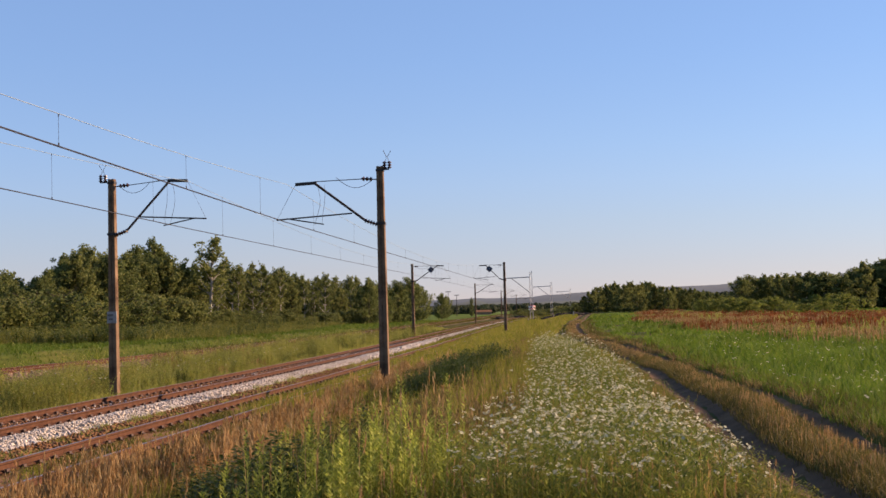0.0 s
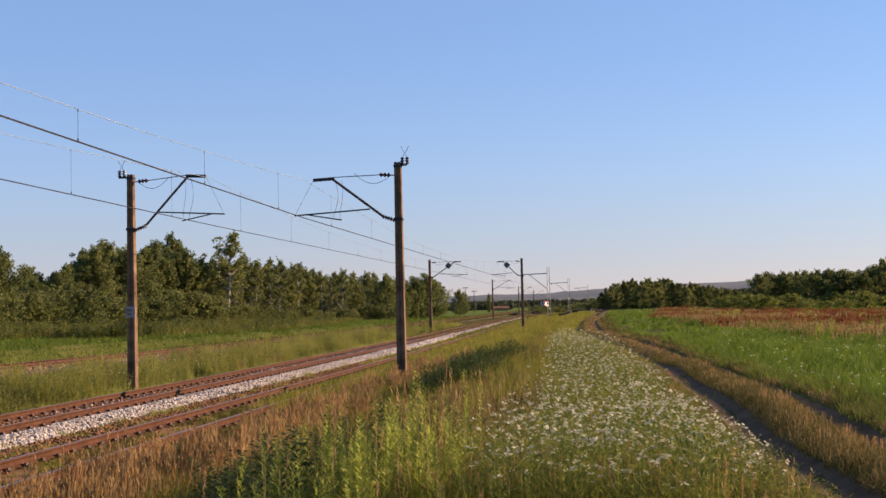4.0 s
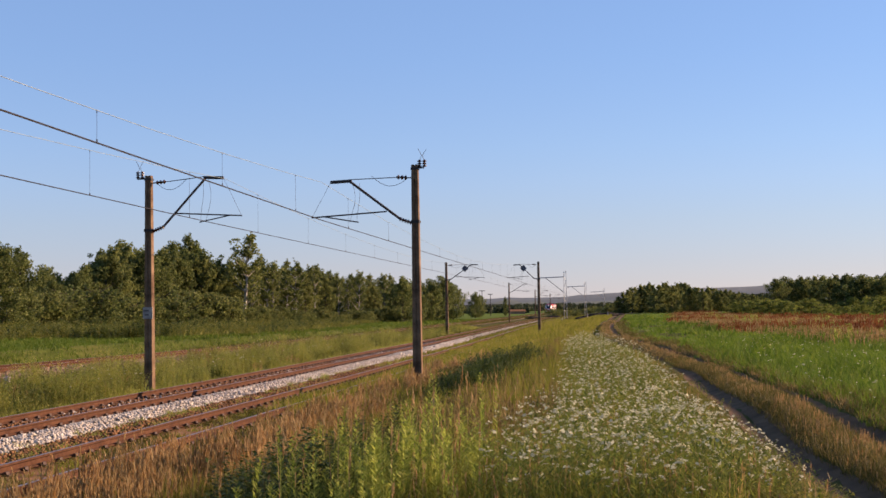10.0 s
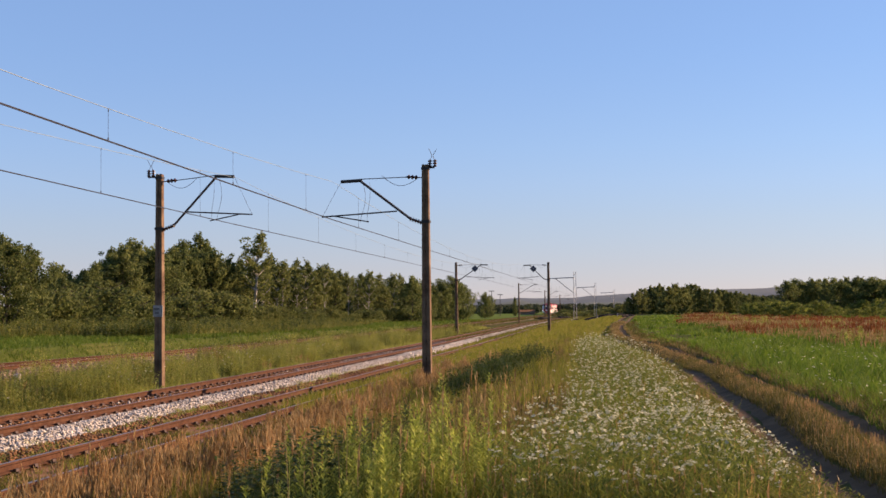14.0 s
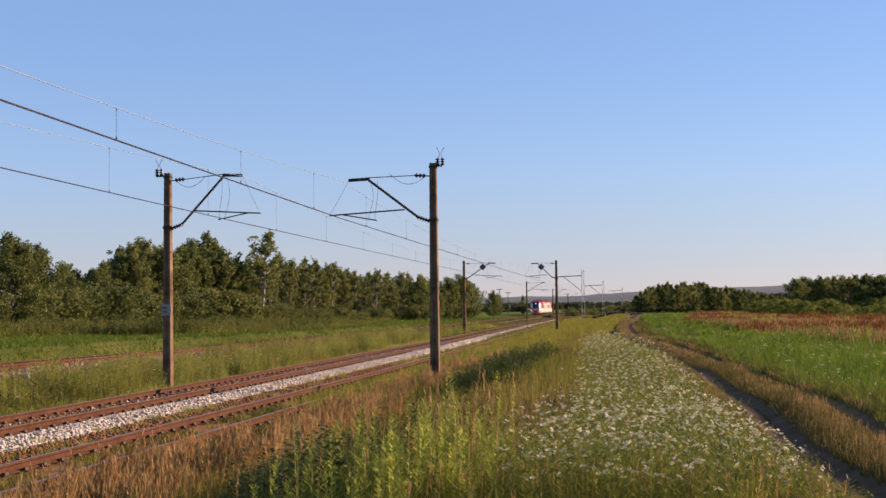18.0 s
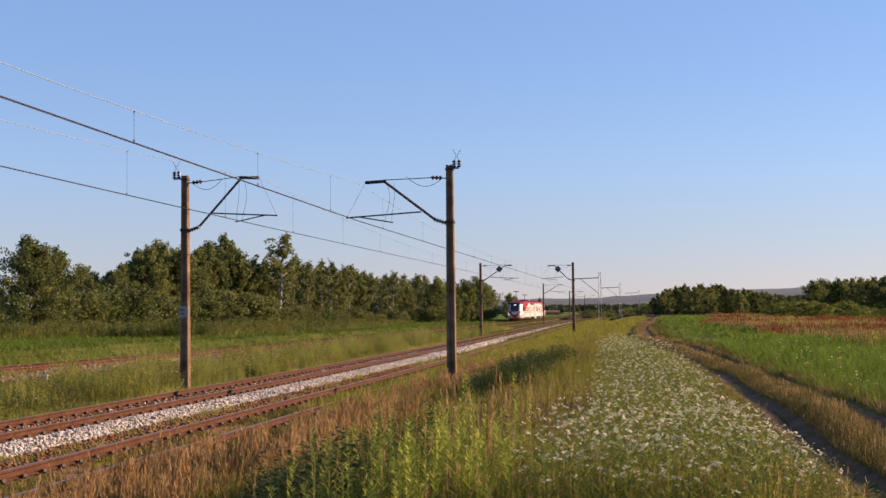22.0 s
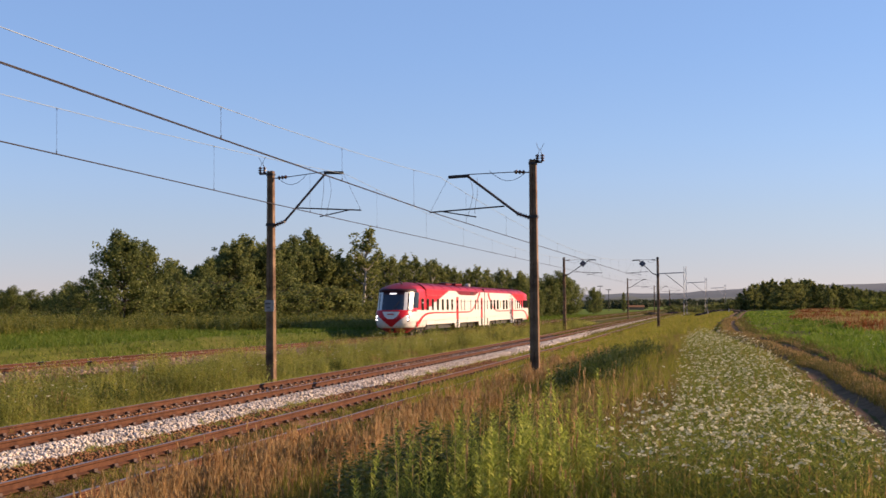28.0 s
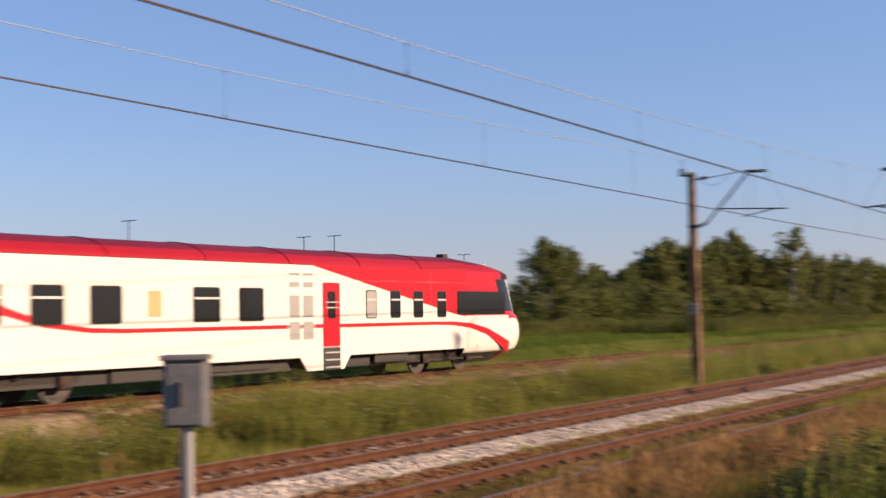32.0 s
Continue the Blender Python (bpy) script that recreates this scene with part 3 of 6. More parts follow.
def side_door(car, side, s, w=0.74, steps=True):
    d = panel("door", rounded(s - w / 2, s + w / 2, 0.98, 2.74, 0.05), M["red_paint"], car, side, 0.012, label="bright red single-leaf passenger door")
    win = panel("door_window", rounded(s - 0.17, s + 0.17, 1.75, 2.5, 0.06), M["glass"], d, side, 0.018)
    bm = bmesh.new()
    for z in (2.05, 2.2):
        box(bm, side * (SIDE + 0.03), s, z, 0.02, w * 0.75, 0.025)
    part("door_bar", bm, M["grey_panel"], d)
    if steps:
        st = panel("step_well", [(s - w / 2, 0.35), (s + w / 2, 0.35), (s + w / 2, 0.96), (s - w / 2, 0.96)], M["black"], car, side, 0.014, label="dark step well below the door")
        for z in (0.42, 0.62, 0.82):
            part("step", one_box(side * (SIDE + 0.03), s, z, 0.07, w * 0.9, 0.03), M["grey_panel"], st)


def nose_at(s):
    """Place along the car of a point s behind the nose's drawn tip."""
    return 0.75 + 0.856 * s


def lattice_nose(car):
    """The rounded cab end: levels with a plan outline each, split into its panels."""
    levels = ((0.22, 1.35, 0.80), (0.34, 1.05, 0.95), (0.50, 0.62, 1.16), (0.62, 0.26, 1.30), (0.75, 0.14, 1.35), (0.9, 0.06, 1.38), (1.05, 0.02, 1.40), (1.2, 0.0, 1.40), (1.35, 0.02, 1.40), (1.5, 0.07, 1.40), (1.62, 0.13, 1.40), (1.74, 0.2, 1.40),
              (1.80, 0.42, 1.40), (2.0, 0.50, 1.395), (2.2, 0.58, 1.39), (2.4, 0.66, 1.385), (2.6, 0.74, 1.38), (2.8, 0.82, 1.37), (2.98, 0.89, 1.355), (3.08, 0.80, 1.35), (3.16, 0.84, 1.33), (3.26, 1.1, 1.27), (3.38, 1.6, 1.15), (3.50, 2.3, 0.98), (3.60, 3.1, 0.74), (3.68, 4.0, 0.45), (3.71, 4.8, 0.12))
    n_around, end = 110, 5.2
    fine = []
    for a, b in zip(levels, levels[1:]):
        n = 6 if 0.6 < a[0] < 1.7 else 2
        fine += [tuple(a[i] + (b[i] - a[i]) * k / n for i in range(3)) for k in range(n)]
    levels = fine + [levels[-1]]
    grid = []
    for z, s0, w in levels:
        row = []
        depth = min(2.0, end - s0 - 0.05)
        for k in range(n_around + 1):
            th = math.pi * k / n_around
            cx, sy = math.cos(th), math.sin(th)
            x = w * math.copysign(abs(cx) ** 0.74, cx)
            s = s0 + depth * (1 - abs(sy) ** 0.9)
            row.append((x, nose_at(s), z))
        row = [(w, end, z)] + row + [(-w, end, z)]
        grid.append(row)
    kinds = {}
    for i in range(len(grid) - 1):
        for k in range(len(grid[0]) - 1):
            q = (grid[i][k], grid[i][k + 1], grid[i + 1][k + 1], grid[i + 1][k])
            x = sum(p[0] for p in q) / 4
            s = sum(p[1] for p in q) / 4
            z = sum(p[2] for p in q) / 4
            ax = abs(x)
            if z > 3.2:
                kind = "cab_roof" if z > 3.46 or s < 2.8 else "cab_roof_edge"
            elif z > (2.78 if ax < 0.76 else 2.99):
                kind = "visor" if s < 2.8 else "cab_upper"
            elif z > 1.78:
                if ax < 0.76:
                    kind = "windscreen"
                elif ax < 1.25 and s < 2.8:
                    kind = "corner_window" if 0.96 < ax < 1.05 else "pillar"
                elif s < 3.23:
                    kind = "quarter_window" if z > 1.85 else "cab_upper"
                else:
                    kind = "cab_upper"
            elif z < 0.58:
                kind = "valance" if s < 2.6 else "cab_underside"
            elif z > 1.66 and s < 2.46:
                kind = "belt"
            elif ax < (z - 0.60) * 1.24 and s < 2.46:
                kind = "front_chevron"
            else:
                kind = "cab_lower"
            kinds.setdefault((kind, x > 0 if kind in ("pillar", "corner_window", "quarter_window", "cab_upper", "cab_underside", "cab_roof_edge") else 0, ax < 1.02 if kind == "pillar" else 0), []).append(q)
    look_of = dict(cab_underside=("black", "sooty underside of the cab"), cab_roof_edge=("roof_side", ""), cab_roof=("roof_paint", ""), visor=("roof_dark", "dark crimson visor over the windscreen"), cab_upper=("red_paint", "red cab side"), windscreen=("screen", "large raked windscreen"), pillar=("grey_panel", "white windscreen pillars"),
                   corner_window=("glass", ""), quarter_window=("glass", "dark cab quarter window"), valance=("red_paint", "red lower valance"), belt=("red_paint", "red belt below the windscreen"), front_chevron=("red_paint", "red chevron on the front"), cab_lower=("white_paint", "cream white cab shell"))
    for (kind, _, _), qs in kinds.items():
        bm = bmesh.new()
        for q in qs:
            bm.faces.new([bm.verts.new(p) for p in q])
        bmesh.ops.remove_doubles(bm, verts=bm.verts[:], dist=0.0005)
        bmesh.ops.recalc_face_normals(bm, faces=bm.faces[:])
        mat, label = look_of[kind]
        part(kind, bm, M[mat], car, label, smooth_shade=True)
    # pale shield inside the chevron, wiper, lamps, coupler
    bm = bmesh.new()
    shield = [bm.verts.new(p) for p in ((-0.6, 0.84, 1.66), (0.6, 0.84, 1.66), (0.42, 0.76, 1.34), (0.2, 0.73, 1.18), (-0.2, 0.73, 1.18), (-0.42, 0.76, 1.34))]
    bm.faces.new(shield)
    r = bmesh.ops.extrude_face_region(bm, geom=bm.faces[:])
    bmesh.ops.translate(bm, vec=(0, 0.07, 0), verts=[v for v in r["geom"] if isinstance(v, bmesh.types.BMVert)])
    bmesh.ops.recalc_face_normals(bm, faces=bm.faces[:])
    sh = part("shield", bm, M["white_paint"], car, "pale shield panel on the chevron")
    part("shield_marking", one_box(0, 0.75, 1.5, 0.44, 0.06, 0.07), M["red_paint"], sh, "plain red bar")
    part("destination_display", one_box(0, 1.44, 2.88, 0.44, 0.05, 0.10), M["display"], car, "small lit destination display")
    part("wiper", rod(bmesh.new(), (0.1, 1.06, 1.85), (0.5, 1.2, 2.35), 0.015, 0.015, 4), M["rubber"], car)
    for sx in (-1, 1):
        lamp = part("headlamp_cluster", one_box(sx * 1.08, 1.28, 1.24, 0.14, 0.16, 0.5, 0.03), M["black"], car, "dark vertical headlamp cluster")
        for k in range(2):
            bm = lathe(bmesh.new(), 0, 0, 0, ((0.05, 0), (0.05, 0.015), (0.03, 0.022)), 10, Matrix.Translation((sx * 1.08, 1.205, 1.13 + 0.22 * k)) @ Matrix.Rotation(radians(90), 4, "X"))
            part("headlamp", bm, M["headlight"], lamp, "lit round headlamp")
    bm = rod(bmesh.new(), (0, 1.7, 0.42), (0, 1.2, 0.42), 0.07)
    box(bm, 0, 1.2, 0.42, 0.24, 0.1, 0.2, 0.03)
    part("coupler", bm, M["black"], car)


def bogie(car, s, wheelbase=2.5):
    b = part("bogie", one_box(0, s, 0.62, 2.1, 0.5, 0.22, 0.03), M["bogie"], car, "dusty brown bogie frame")
    for sx in (-1, 1):
        part("side_frame", one_box(sx * 0.98, s, 0.52, 0.14, wheelbase + 0.9, 0.2, 0.03), M["bogie"], b)
    for k in (-1, 1):
        for sx in (-1, 1):
            m = Matrix.Translation((sx * 0.75, s + k * wheelbase / 2, 0.0)) @ Matrix.Rotation(radians(90), 4, "Y")
            w = lathe(bmesh.new(), 0, 0, -0.065, ((0.46, 0.0 if sx > 0 else 0.03), (0.43, 0.03), (0.42, 0.13), (0.33, 0.13), (0.3, 0.09), (0.12, 0.10), (0.1, 0.16)), 22, Matrix.Translation((0, 0, 0.425)) @ m)
            part("wheel", w, M["wheel"], b, "worn steel wheel")
            part("axle_box", one_box(sx * 1.08, s + k * wheelbase / 2, 0.46, 0.16, 0.34, 0.3, 0.04), M["bogie"], b)
    for sx in (-1, 1):
        bm = bmesh.new()
        for k in range(5):
            lathe(bm, sx * 1.05, s, 0.58 + 0.045 * k, ((0.10, 0), (0.12, 0.02), (0.10, 0.04)), 10)
        part("air_spring", bm, M["rubber"], b)


def car_shell(car, skirts):
    """White side walls with their skirt cut-outs, the crimson roof and the end wall."""
    start, end = 5.2, CAR - 0.17
    for side in (-1, 1):
        pts = [(start, 3.2), (start, 0.72)]
        for s0, s1, low in skirts:
            pts += [(s0 - 0.3, 0.72), (s0, low), (s1, low), (s1 + 0.3, 0.72)]
        pts += [(end, 0.35 if skirts and skirts[-1][1] > 25 else 0.72), (end, 3.2)]
        pts = [p for i, p in enumerate(pts) if p[0] <= end + 1e-6]
        panel("side_wall", pts[::-1], M["white_paint"], car, side, 0.0, 0.06, "cream white painted side wall")
        bm = bmesh.new()
        for k in range(int((end - start) / 4.2)):
            box(bm, side * (SIDE + 0.001), start + 2 + 4.2 * k, 2.3, 0.006, 0.02, 1.7)
        for z in (0.98, 2.82):
            box(bm, side * (SIDE + 0.001), (start + end) / 2, z, 0.006, end - start, 0.014)
        part("panel_seam", bm, M["seam"], car)
    prof = ((1.40, 3.2), (1.37, 3.27), (1.30, 3.36), (1.16, 3.47), (0.96, 3.56), (0.7, 3.64), (0.36, 3.69), (0, 3.71))
    prof = prof + tuple((-x, z) for x, z in prof[-2::-1])
    verts, faces, k = [], [], len(prof)
    ys = np.linspace(4.9, end, 14)
    for y in ys:
        verts += [(x, y, z + 0.012) for x, z in prof]
    for i in range(len(ys) - 1):
        for j in range(k - 1):
            a = i * k + j
            faces.append((a, a + k, a + k + 1, a + 1))
    put("roof", mesh_of("roof", verts, faces, (M["roof_paint"], M["roof_side"]), [0 if 3 <= j % (k - 1) < k - 4 else 1 for j in range(len(faces))], smooth_shade=True), car, "dull crimson curved roof")
    for i in range(1, 7):
        y = 4.6 + i * 3.1
        bm = bmesh.new()
        for a, b in zip(prof, prof[1:]):
            rod(bm, (a[0], y, a[1] + 0.016), (b[0], y, b[1] + 0.016), 0.018, 0.018, 4)
        part("roof_rib", bm, M["roof_paint"], car)
    part("floor_pan", box(one_box(0, (3 + end) / 2, 0.86, 2.66, end - 3, 0.2), 0, (3.4 + end) / 2, 0.58, 2.1, end - 3.8, 0.42), M["black"], car)
    part("end_wall", one_box(0, end - 0.03, 2.0, 2.72, 0.05, 2.5), M["white_paint"], car)
    # bellows nearly as wide as the body, standing in for the gap's shade
    bm = bmesh.new()
    for k in range(4):
        box(bm, 0, end + 0.02 + 0.04 * k, 2.02, 2.66 - 0.1 * (k % 2), 0.042, 3.0 - 0.1 * (k % 2), 0.0)
    part("gangway_bellows", bm, M["rubber"], car, "black rubber gangway bellows, widened to darken the gap")


def underfloor(car, boxes):
    for s0, s1, z0, w in boxes:
        part("underfloor_box", one_box(0, (s0 + s1) / 2, (z0 + 0.8) / 2, w, s1 - s0, 0.8 - z0, 0.03), M["black"], car, "sooty underfloor equipment box")
    bm = rod(bmesh.new(), (1.2, 5.5, 0.7), (1.2, CAR - 4, 0.7), 0.04)
    part("underfloor_pipe", bm, M["bogie"], car)


def livery_front(car, side):
    panel("red_band", [(5.15, 3.21), (12.5, 3.21), (9.3, 2.58), (8.4, 2.36), (7.5, 2.32), (7.2, 2.05), (5.6, 1.98), (5.15, 1.74)], M["red_paint"], car, side, 0.004, label="red livery field over the windows")
    panel("red_wedge", [(14.8, 3.21), (24.0, 3.21), (22.6, 2.97), (22.0, 2.9), (16.4, 2.9), (15.9, 2.96)], M["roof_paint"], car, side, 0.004)
    line = [(2.3, 0.74), (3.0, 0.92), (3.8, 1.2), (4.7, 1.42), (5.8, 1.52), (7.5, 1.55), (20.0, 1.55), (21.0, 1.66), (22.0, 1.95), (23.0, 2.4), (23.8, 2.85), (24.5, 3.2)]
    panel("red_stripe", ribbon(line, [0.42, 0.3, 0.22, 0.16, 0.12, 0.10, 0.10, 0.12, 0.16, 0.22, 0.3, 0.4]), M["red_paint"], car, side, 0.006, label="thin red stripe sweeping along the side")


def livery_rear(car, side):
    panel("red_band", [(5.15, 3.21), (13.0, 3.21), (9.3, 2.5), (5.8, 1.82), (5.15, 1.74)], M["red_paint"], car, side, 0.004, label="red livery field by the cab")
    line = [(2.5, 0.68), (3.1, 0.95), (3.9, 1.25), (4.9, 1.45), (5.9, 1.53), (7.0, 1.55), (19.6, 1.55), (20.6, 1.58), (21.8, 1.72), (22.8, 2.0), (23.6, 2.4), (24.3, 2.8), (24.9, 3.2)]
    panel("red_stripe", ribbon(line, [0.4, 0.3, 0.22, 0.16, 0.12, 0.10, 0.10, 0.11, 0.13, 0.18, 0.26, 0.36, 0.48]), M["red_paint"], car, side, 0.006, label="thin red stripe sweeping along the side")


def roof_box(car, s, w, l, h, mat="roof_paint", name="roof_unit"):
    part(name, one_box(0, s, 3.7 + h / 2 - 0.02, w, l, h, 0.03), M[mat], car)


def antenna(car, s, h):
    bm = rod(bmesh.new(), (0, s, 3.68), (0, s, 3.7 + h), 0.014)
    box(bm, 0, s, 3.7 + h, 0.5, 0.03, 0.02)
    part("roof_aerial", bm, M["black"], car)


def front_car():
    car = thing("railcar", 0, 0, 0, "red and cream white diesel railcar car leading the train", "train car", "coupled railcar set")
    lattice_nose(car)
    car_shell(car, ((14.7, 16.1, 0.35), (24.2, 26.4, 0.35)))
    for side in (-1, 1):
        livery_front(car, side)
        for k, s in enumerate((4.05, 5.55, 7.1, 8.7, 10.3, 11.9, 13.5)):
            side_window(car, side, s, 0.62, 1.76, 2.52, k in (0, 6))
        side_door(car, side, 15.4)
        for s in (16.9, 18.1, 20.6):
            side_window(car, side, s, 0.34, 1.76, 2.52, False, "frosted", "pale blanked narrow window")
        for s in (22.5, 23.6):
            side_window(car, side, s, 0.26, 1.76, 2.52, True)
        side_door(car, side, 25.2)
        g = panel("roof_grille", [(20.4, 2.92), (21.9, 2.92), (21.9, 3.2), (20.4, 3.2)], M["black"], car, side, 0.012, label="dark louvred grille below the roof")
        for k in range(4):
            panel("louvre", [(20.42, 2.95 + 0.065 * k), (21.88, 2.95 + 0.065 * k), (21.88, 2.98 + 0.065 * k), (20.42, 2.98 + 0.065 * k)], M["roof_paint"], g, side, 0.03, 0.02)
    for s in (4.6, 22.0):
        bogie(car, s)
    underfloor(car, ((6.2, 8.9, 0.42, 2.3), (9.6, 12.9, 0.38, 2.4), (16.0, 18.6, 0.45, 2.3)))
    roof_box(car, 19.0, 1.5, 2.4, 0.16)
    roof_box(car, 15.5, 1.4, 2.0, 0.12)
    for s in (18.6, 17.0):
        part("roof_fan", lathe(bmesh.new(), 0, s, 3.78, ((0.5, 0.0), (0.55, 0.1), (0.3, 0.14)), 14), M["black"], car)
    bm = lathe(bmesh.new(), 0.25, 24.9, 3.62, ((0.22, 0), (0.22, 0.2), (0.25, 0.24), (0.14, 0.34)), 12)
    part("exhaust_pipe", bm, M["soot"], car, "sooty domed exhaust stack")
    for s, h in ((8.4, 0.1), (3.2, 0.25), (12.2, 0.5)):
        antenna(car, s, h)
    bm = rod(bmesh.new(), (0.2, 3.0, 3.55), (0.2, 2.6, 3.72), 0.05, 0.03)
    part("horn", bm, M["black"], car)
    return car


def rear_car():
    car = thing("railcar", 0, 0, 0, "cream white and red diesel railcar car trailing the train", "train car", "coupled railcar set")
    lattice_nose(car)
    car_shell(car, ((11.6, 13.2, 0.35), (24.4, 26.4, 0.35)))
    for side in (-1, 1):
        livery_rear(car, side)
        panel("cab_side_window", rounded(2.7, 5.7, 1.80, 2.56, 0.06), M["glass"], car, side, 0.014, label="wide dark cab side window")
        for s, pane in ((6.6, "glass"), (7.9, "glass"), (9.1, "glass"), (10.3, "frosted")):
            side_window(car, side, s, 0.46, 1.76, 2.52, True, pane)
        side_door(car, side, 12.15)
        v = panel("vent_panel", [(12.85, 1.1), (14.05, 1.1), (14.05, 3.1), (12.85, 3.1)], M["white_paint"], car, side, 0.006, label="ventilation panel with grey louvres")
        for s in (13.15, 13.72):
            for z0, z1 in ((1.2, 1.68), (1.8, 2.38), (2.6, 2.74), (2.92, 2.98)):
                panel("vent_louvre", rounded(s - 0.2, s + 0.2, z0, z1, 0.03), M["frosted"], v, side, 0.014)
        for s, w, split in ((15.4, 0.86, False), (17.0, 0.88, True), (20.15, 0.86, False), (21.75, 0.82, True), (23.35, 0.84, True)):
            side_window(car, side, s, w, 1.74, 2.54, split)
        p = panel("poster", [(18.5, 1.86), (18.9, 1.86), (18.9, 2.46), (18.5, 2.46)], M["poster"], car, side, 0.012, label="small orange poster on the side")
        side_window(car, side, 25.2, 0.2, 1.76, 2.52, True)
        st = panel("step_well", [(24.95, 0.4), (25.45, 0.4), (25.45, 0.95), (24.95, 0.95)], M["black"], car, side, 0.014)
        for z in (0.5, 0.68, 0.85):
            part("step", one_box(side * (SIDE + 0.03), 25.2, z, 0.06, 0.46, 0.03), M["grey_panel"], st)
    for s in (5.9, 22.3):
        bogie(car, s)
    underfloor(car, ((8.2, 9.9, 0.42, 2.4), (14.4, 17.0, 0.45, 2.2), (18.2, 19.8, 0.36, 2.3)))
    for s, h in ((3.0, 0.18), (10.2, 0.5), (11.6, 0.4), (18.2, 0.5)):
        antenna(car, s, h)
    part("horn", rod(bmesh.new(), (0.2, 1.7, 3.5), (0.2, 1.3, 3.6), 0.05, 0.03), M["soot"], car)
    part("roof_unit", one_box(0, 4.4, 3.74, 0.3, 0.3, 0.2, 0.03), M["black"], car)
    return car


# ---- trees ----
def leaf_cloud(rng, clumps, per, size):
    """Arrays of small folded leaf quads round clump centres (x, y, z, radius)."""
    vs, fs, base = [], [], 0
    for cx, cy, cz, r in clumps:
        n = int(per * r * r)
        d = rng.normal(size=(n, 3))
        d /= np.linalg.norm(d, axis=1)[:, None]
        rad = r * (0.45 + 0.6 * rng.random(n) ** 0.6)
        p = d * rad[:, None] * (1, 1, 0.8) + (cx, cy, cz)
        a = rng.normal(size=(n, 3))
        a /= np.linalg.norm(a, axis=1)[:, None]
        b = np.cross(a, d + 0.3 * rng.normal(size=(n, 3)))
        b /= np.linalg.norm(b, axis=1)[:, None] + 1e-9
        sz = size * (0.6 + 0.8 * rng.random(n))[:, None]
        q = np.stack([p - a * sz, p + b * sz * 0.6, p + a * sz, p - b * sz * 0.6], 1)
        vs.append(q.reshape(-1, 3))
        fs.append(np.arange(n * 4).reshape(n, 4) + base)
        base += n * 4
    return np.concatenate(vs), np.concatenate(fs)


def make_tree(name, seed, height, spread, label, category, bark, leaf, low=0.2, kind="round", leaf_size=0.14, per=150, limbs_n=26, sub=5):
    """A tapered trunk, rising limbs and a loose crown of leaf sprays along each limb."""
    rng = np.random.default_rng(seed)
    t = thing(name, 0, 0, 0, label, category)
    lean = rng.normal(size=2) * 0.02 * height
    trunk = [(lean[0] * (k / 6) ** 2 + rng.normal() * 0.05, lean[1] * (k / 6) ** 2, height * 0.93 * k / 6 - 0.4 * (k == 0)) for k in range(7)]
    r0 = 0.012 * height + 0.04
    bm = bmesh.new()
    for k in range(6):
        rod(bm, trunk[k], trunk[k + 1], r0 * (1 - 0.15 * k), r0 * (1 - 0.15 * (k + 1)), 7)
    part("trunk", bm, M[bark], t)
    clumps = []
    limbs = bmesh.new()
    lobes = 0.75 + 0.5 * rng.random(7)
    for k in range(limbs_n):
        g = (k + rng.random()) / limbs_n
        f = low + (0.97 - low) * g
        if kind == "round":
            w = spread * math.sin(math.pi * min(0.97, 0.22 + 0.76 * g)) ** 0.7
        elif kind == "shrub":
            w = spread * (1.05 - 0.6 * g)
        else:
            w = spread * math.sin(math.pi * (0.3 + 0.63 * g)) ** 0.8 * (0.65 + 0.45 * rng.random())
        a = k * 2.4 + rng.normal() * 0.35
        w *= lobes[int(a * 7 / (2 * math.pi)) % 7] * (0.8 + 0.35 * rng.random())
        rise = (0.55 + 0.5 * rng.random()) * w
        j = min(5, int(max(0.0, f - 0.1) * 6))
        base = Vector(trunk[j]) + (Vector(trunk[j + 1]) - Vector(trunk[j])) * 0.4
        tip = Vector((base.x + w * math.cos(a), base.y + w * math.sin(a), min(base.z * 0.35 + height * f * 0.65 + rise * 0.5, height * 0.99)))
        rod(limbs, base, tip, r0 * 0.3, 0.015, 5)
        for i in range(sub):
            u = 0.3 + 0.75 * (i + rng.random()) / sub
            c = base.lerp(tip, u) + Vector(rng.normal(size=3)) * (0.12 * w)
            r = spread * (0.13 + 0.12 * rng.random()) * (1.15 - 0.35 * u)
            clumps.append((c.x, c.y, max(c.z, r * 0.7), max(r, 0.2)))
    for i in range(5):
        clumps.append((trunk[-1][0] + rng.normal() * spread * 0.08, trunk[-1][1] + rng.normal() * spread * 0.08, height * (0.86 + 0.03 * i), spread * (0.16 - 0.02 * i)))
    part("branch_frame", limbs, M[bark], t)
    v, f = leaf_cloud(rng, clumps, per, leaf_size)
    v[:, 2] *= height / np.percentile(v[:, 2], 99.7)
    put("crown", quick_mesh("crown", v, f, M[leaf], 4), t)
    return t


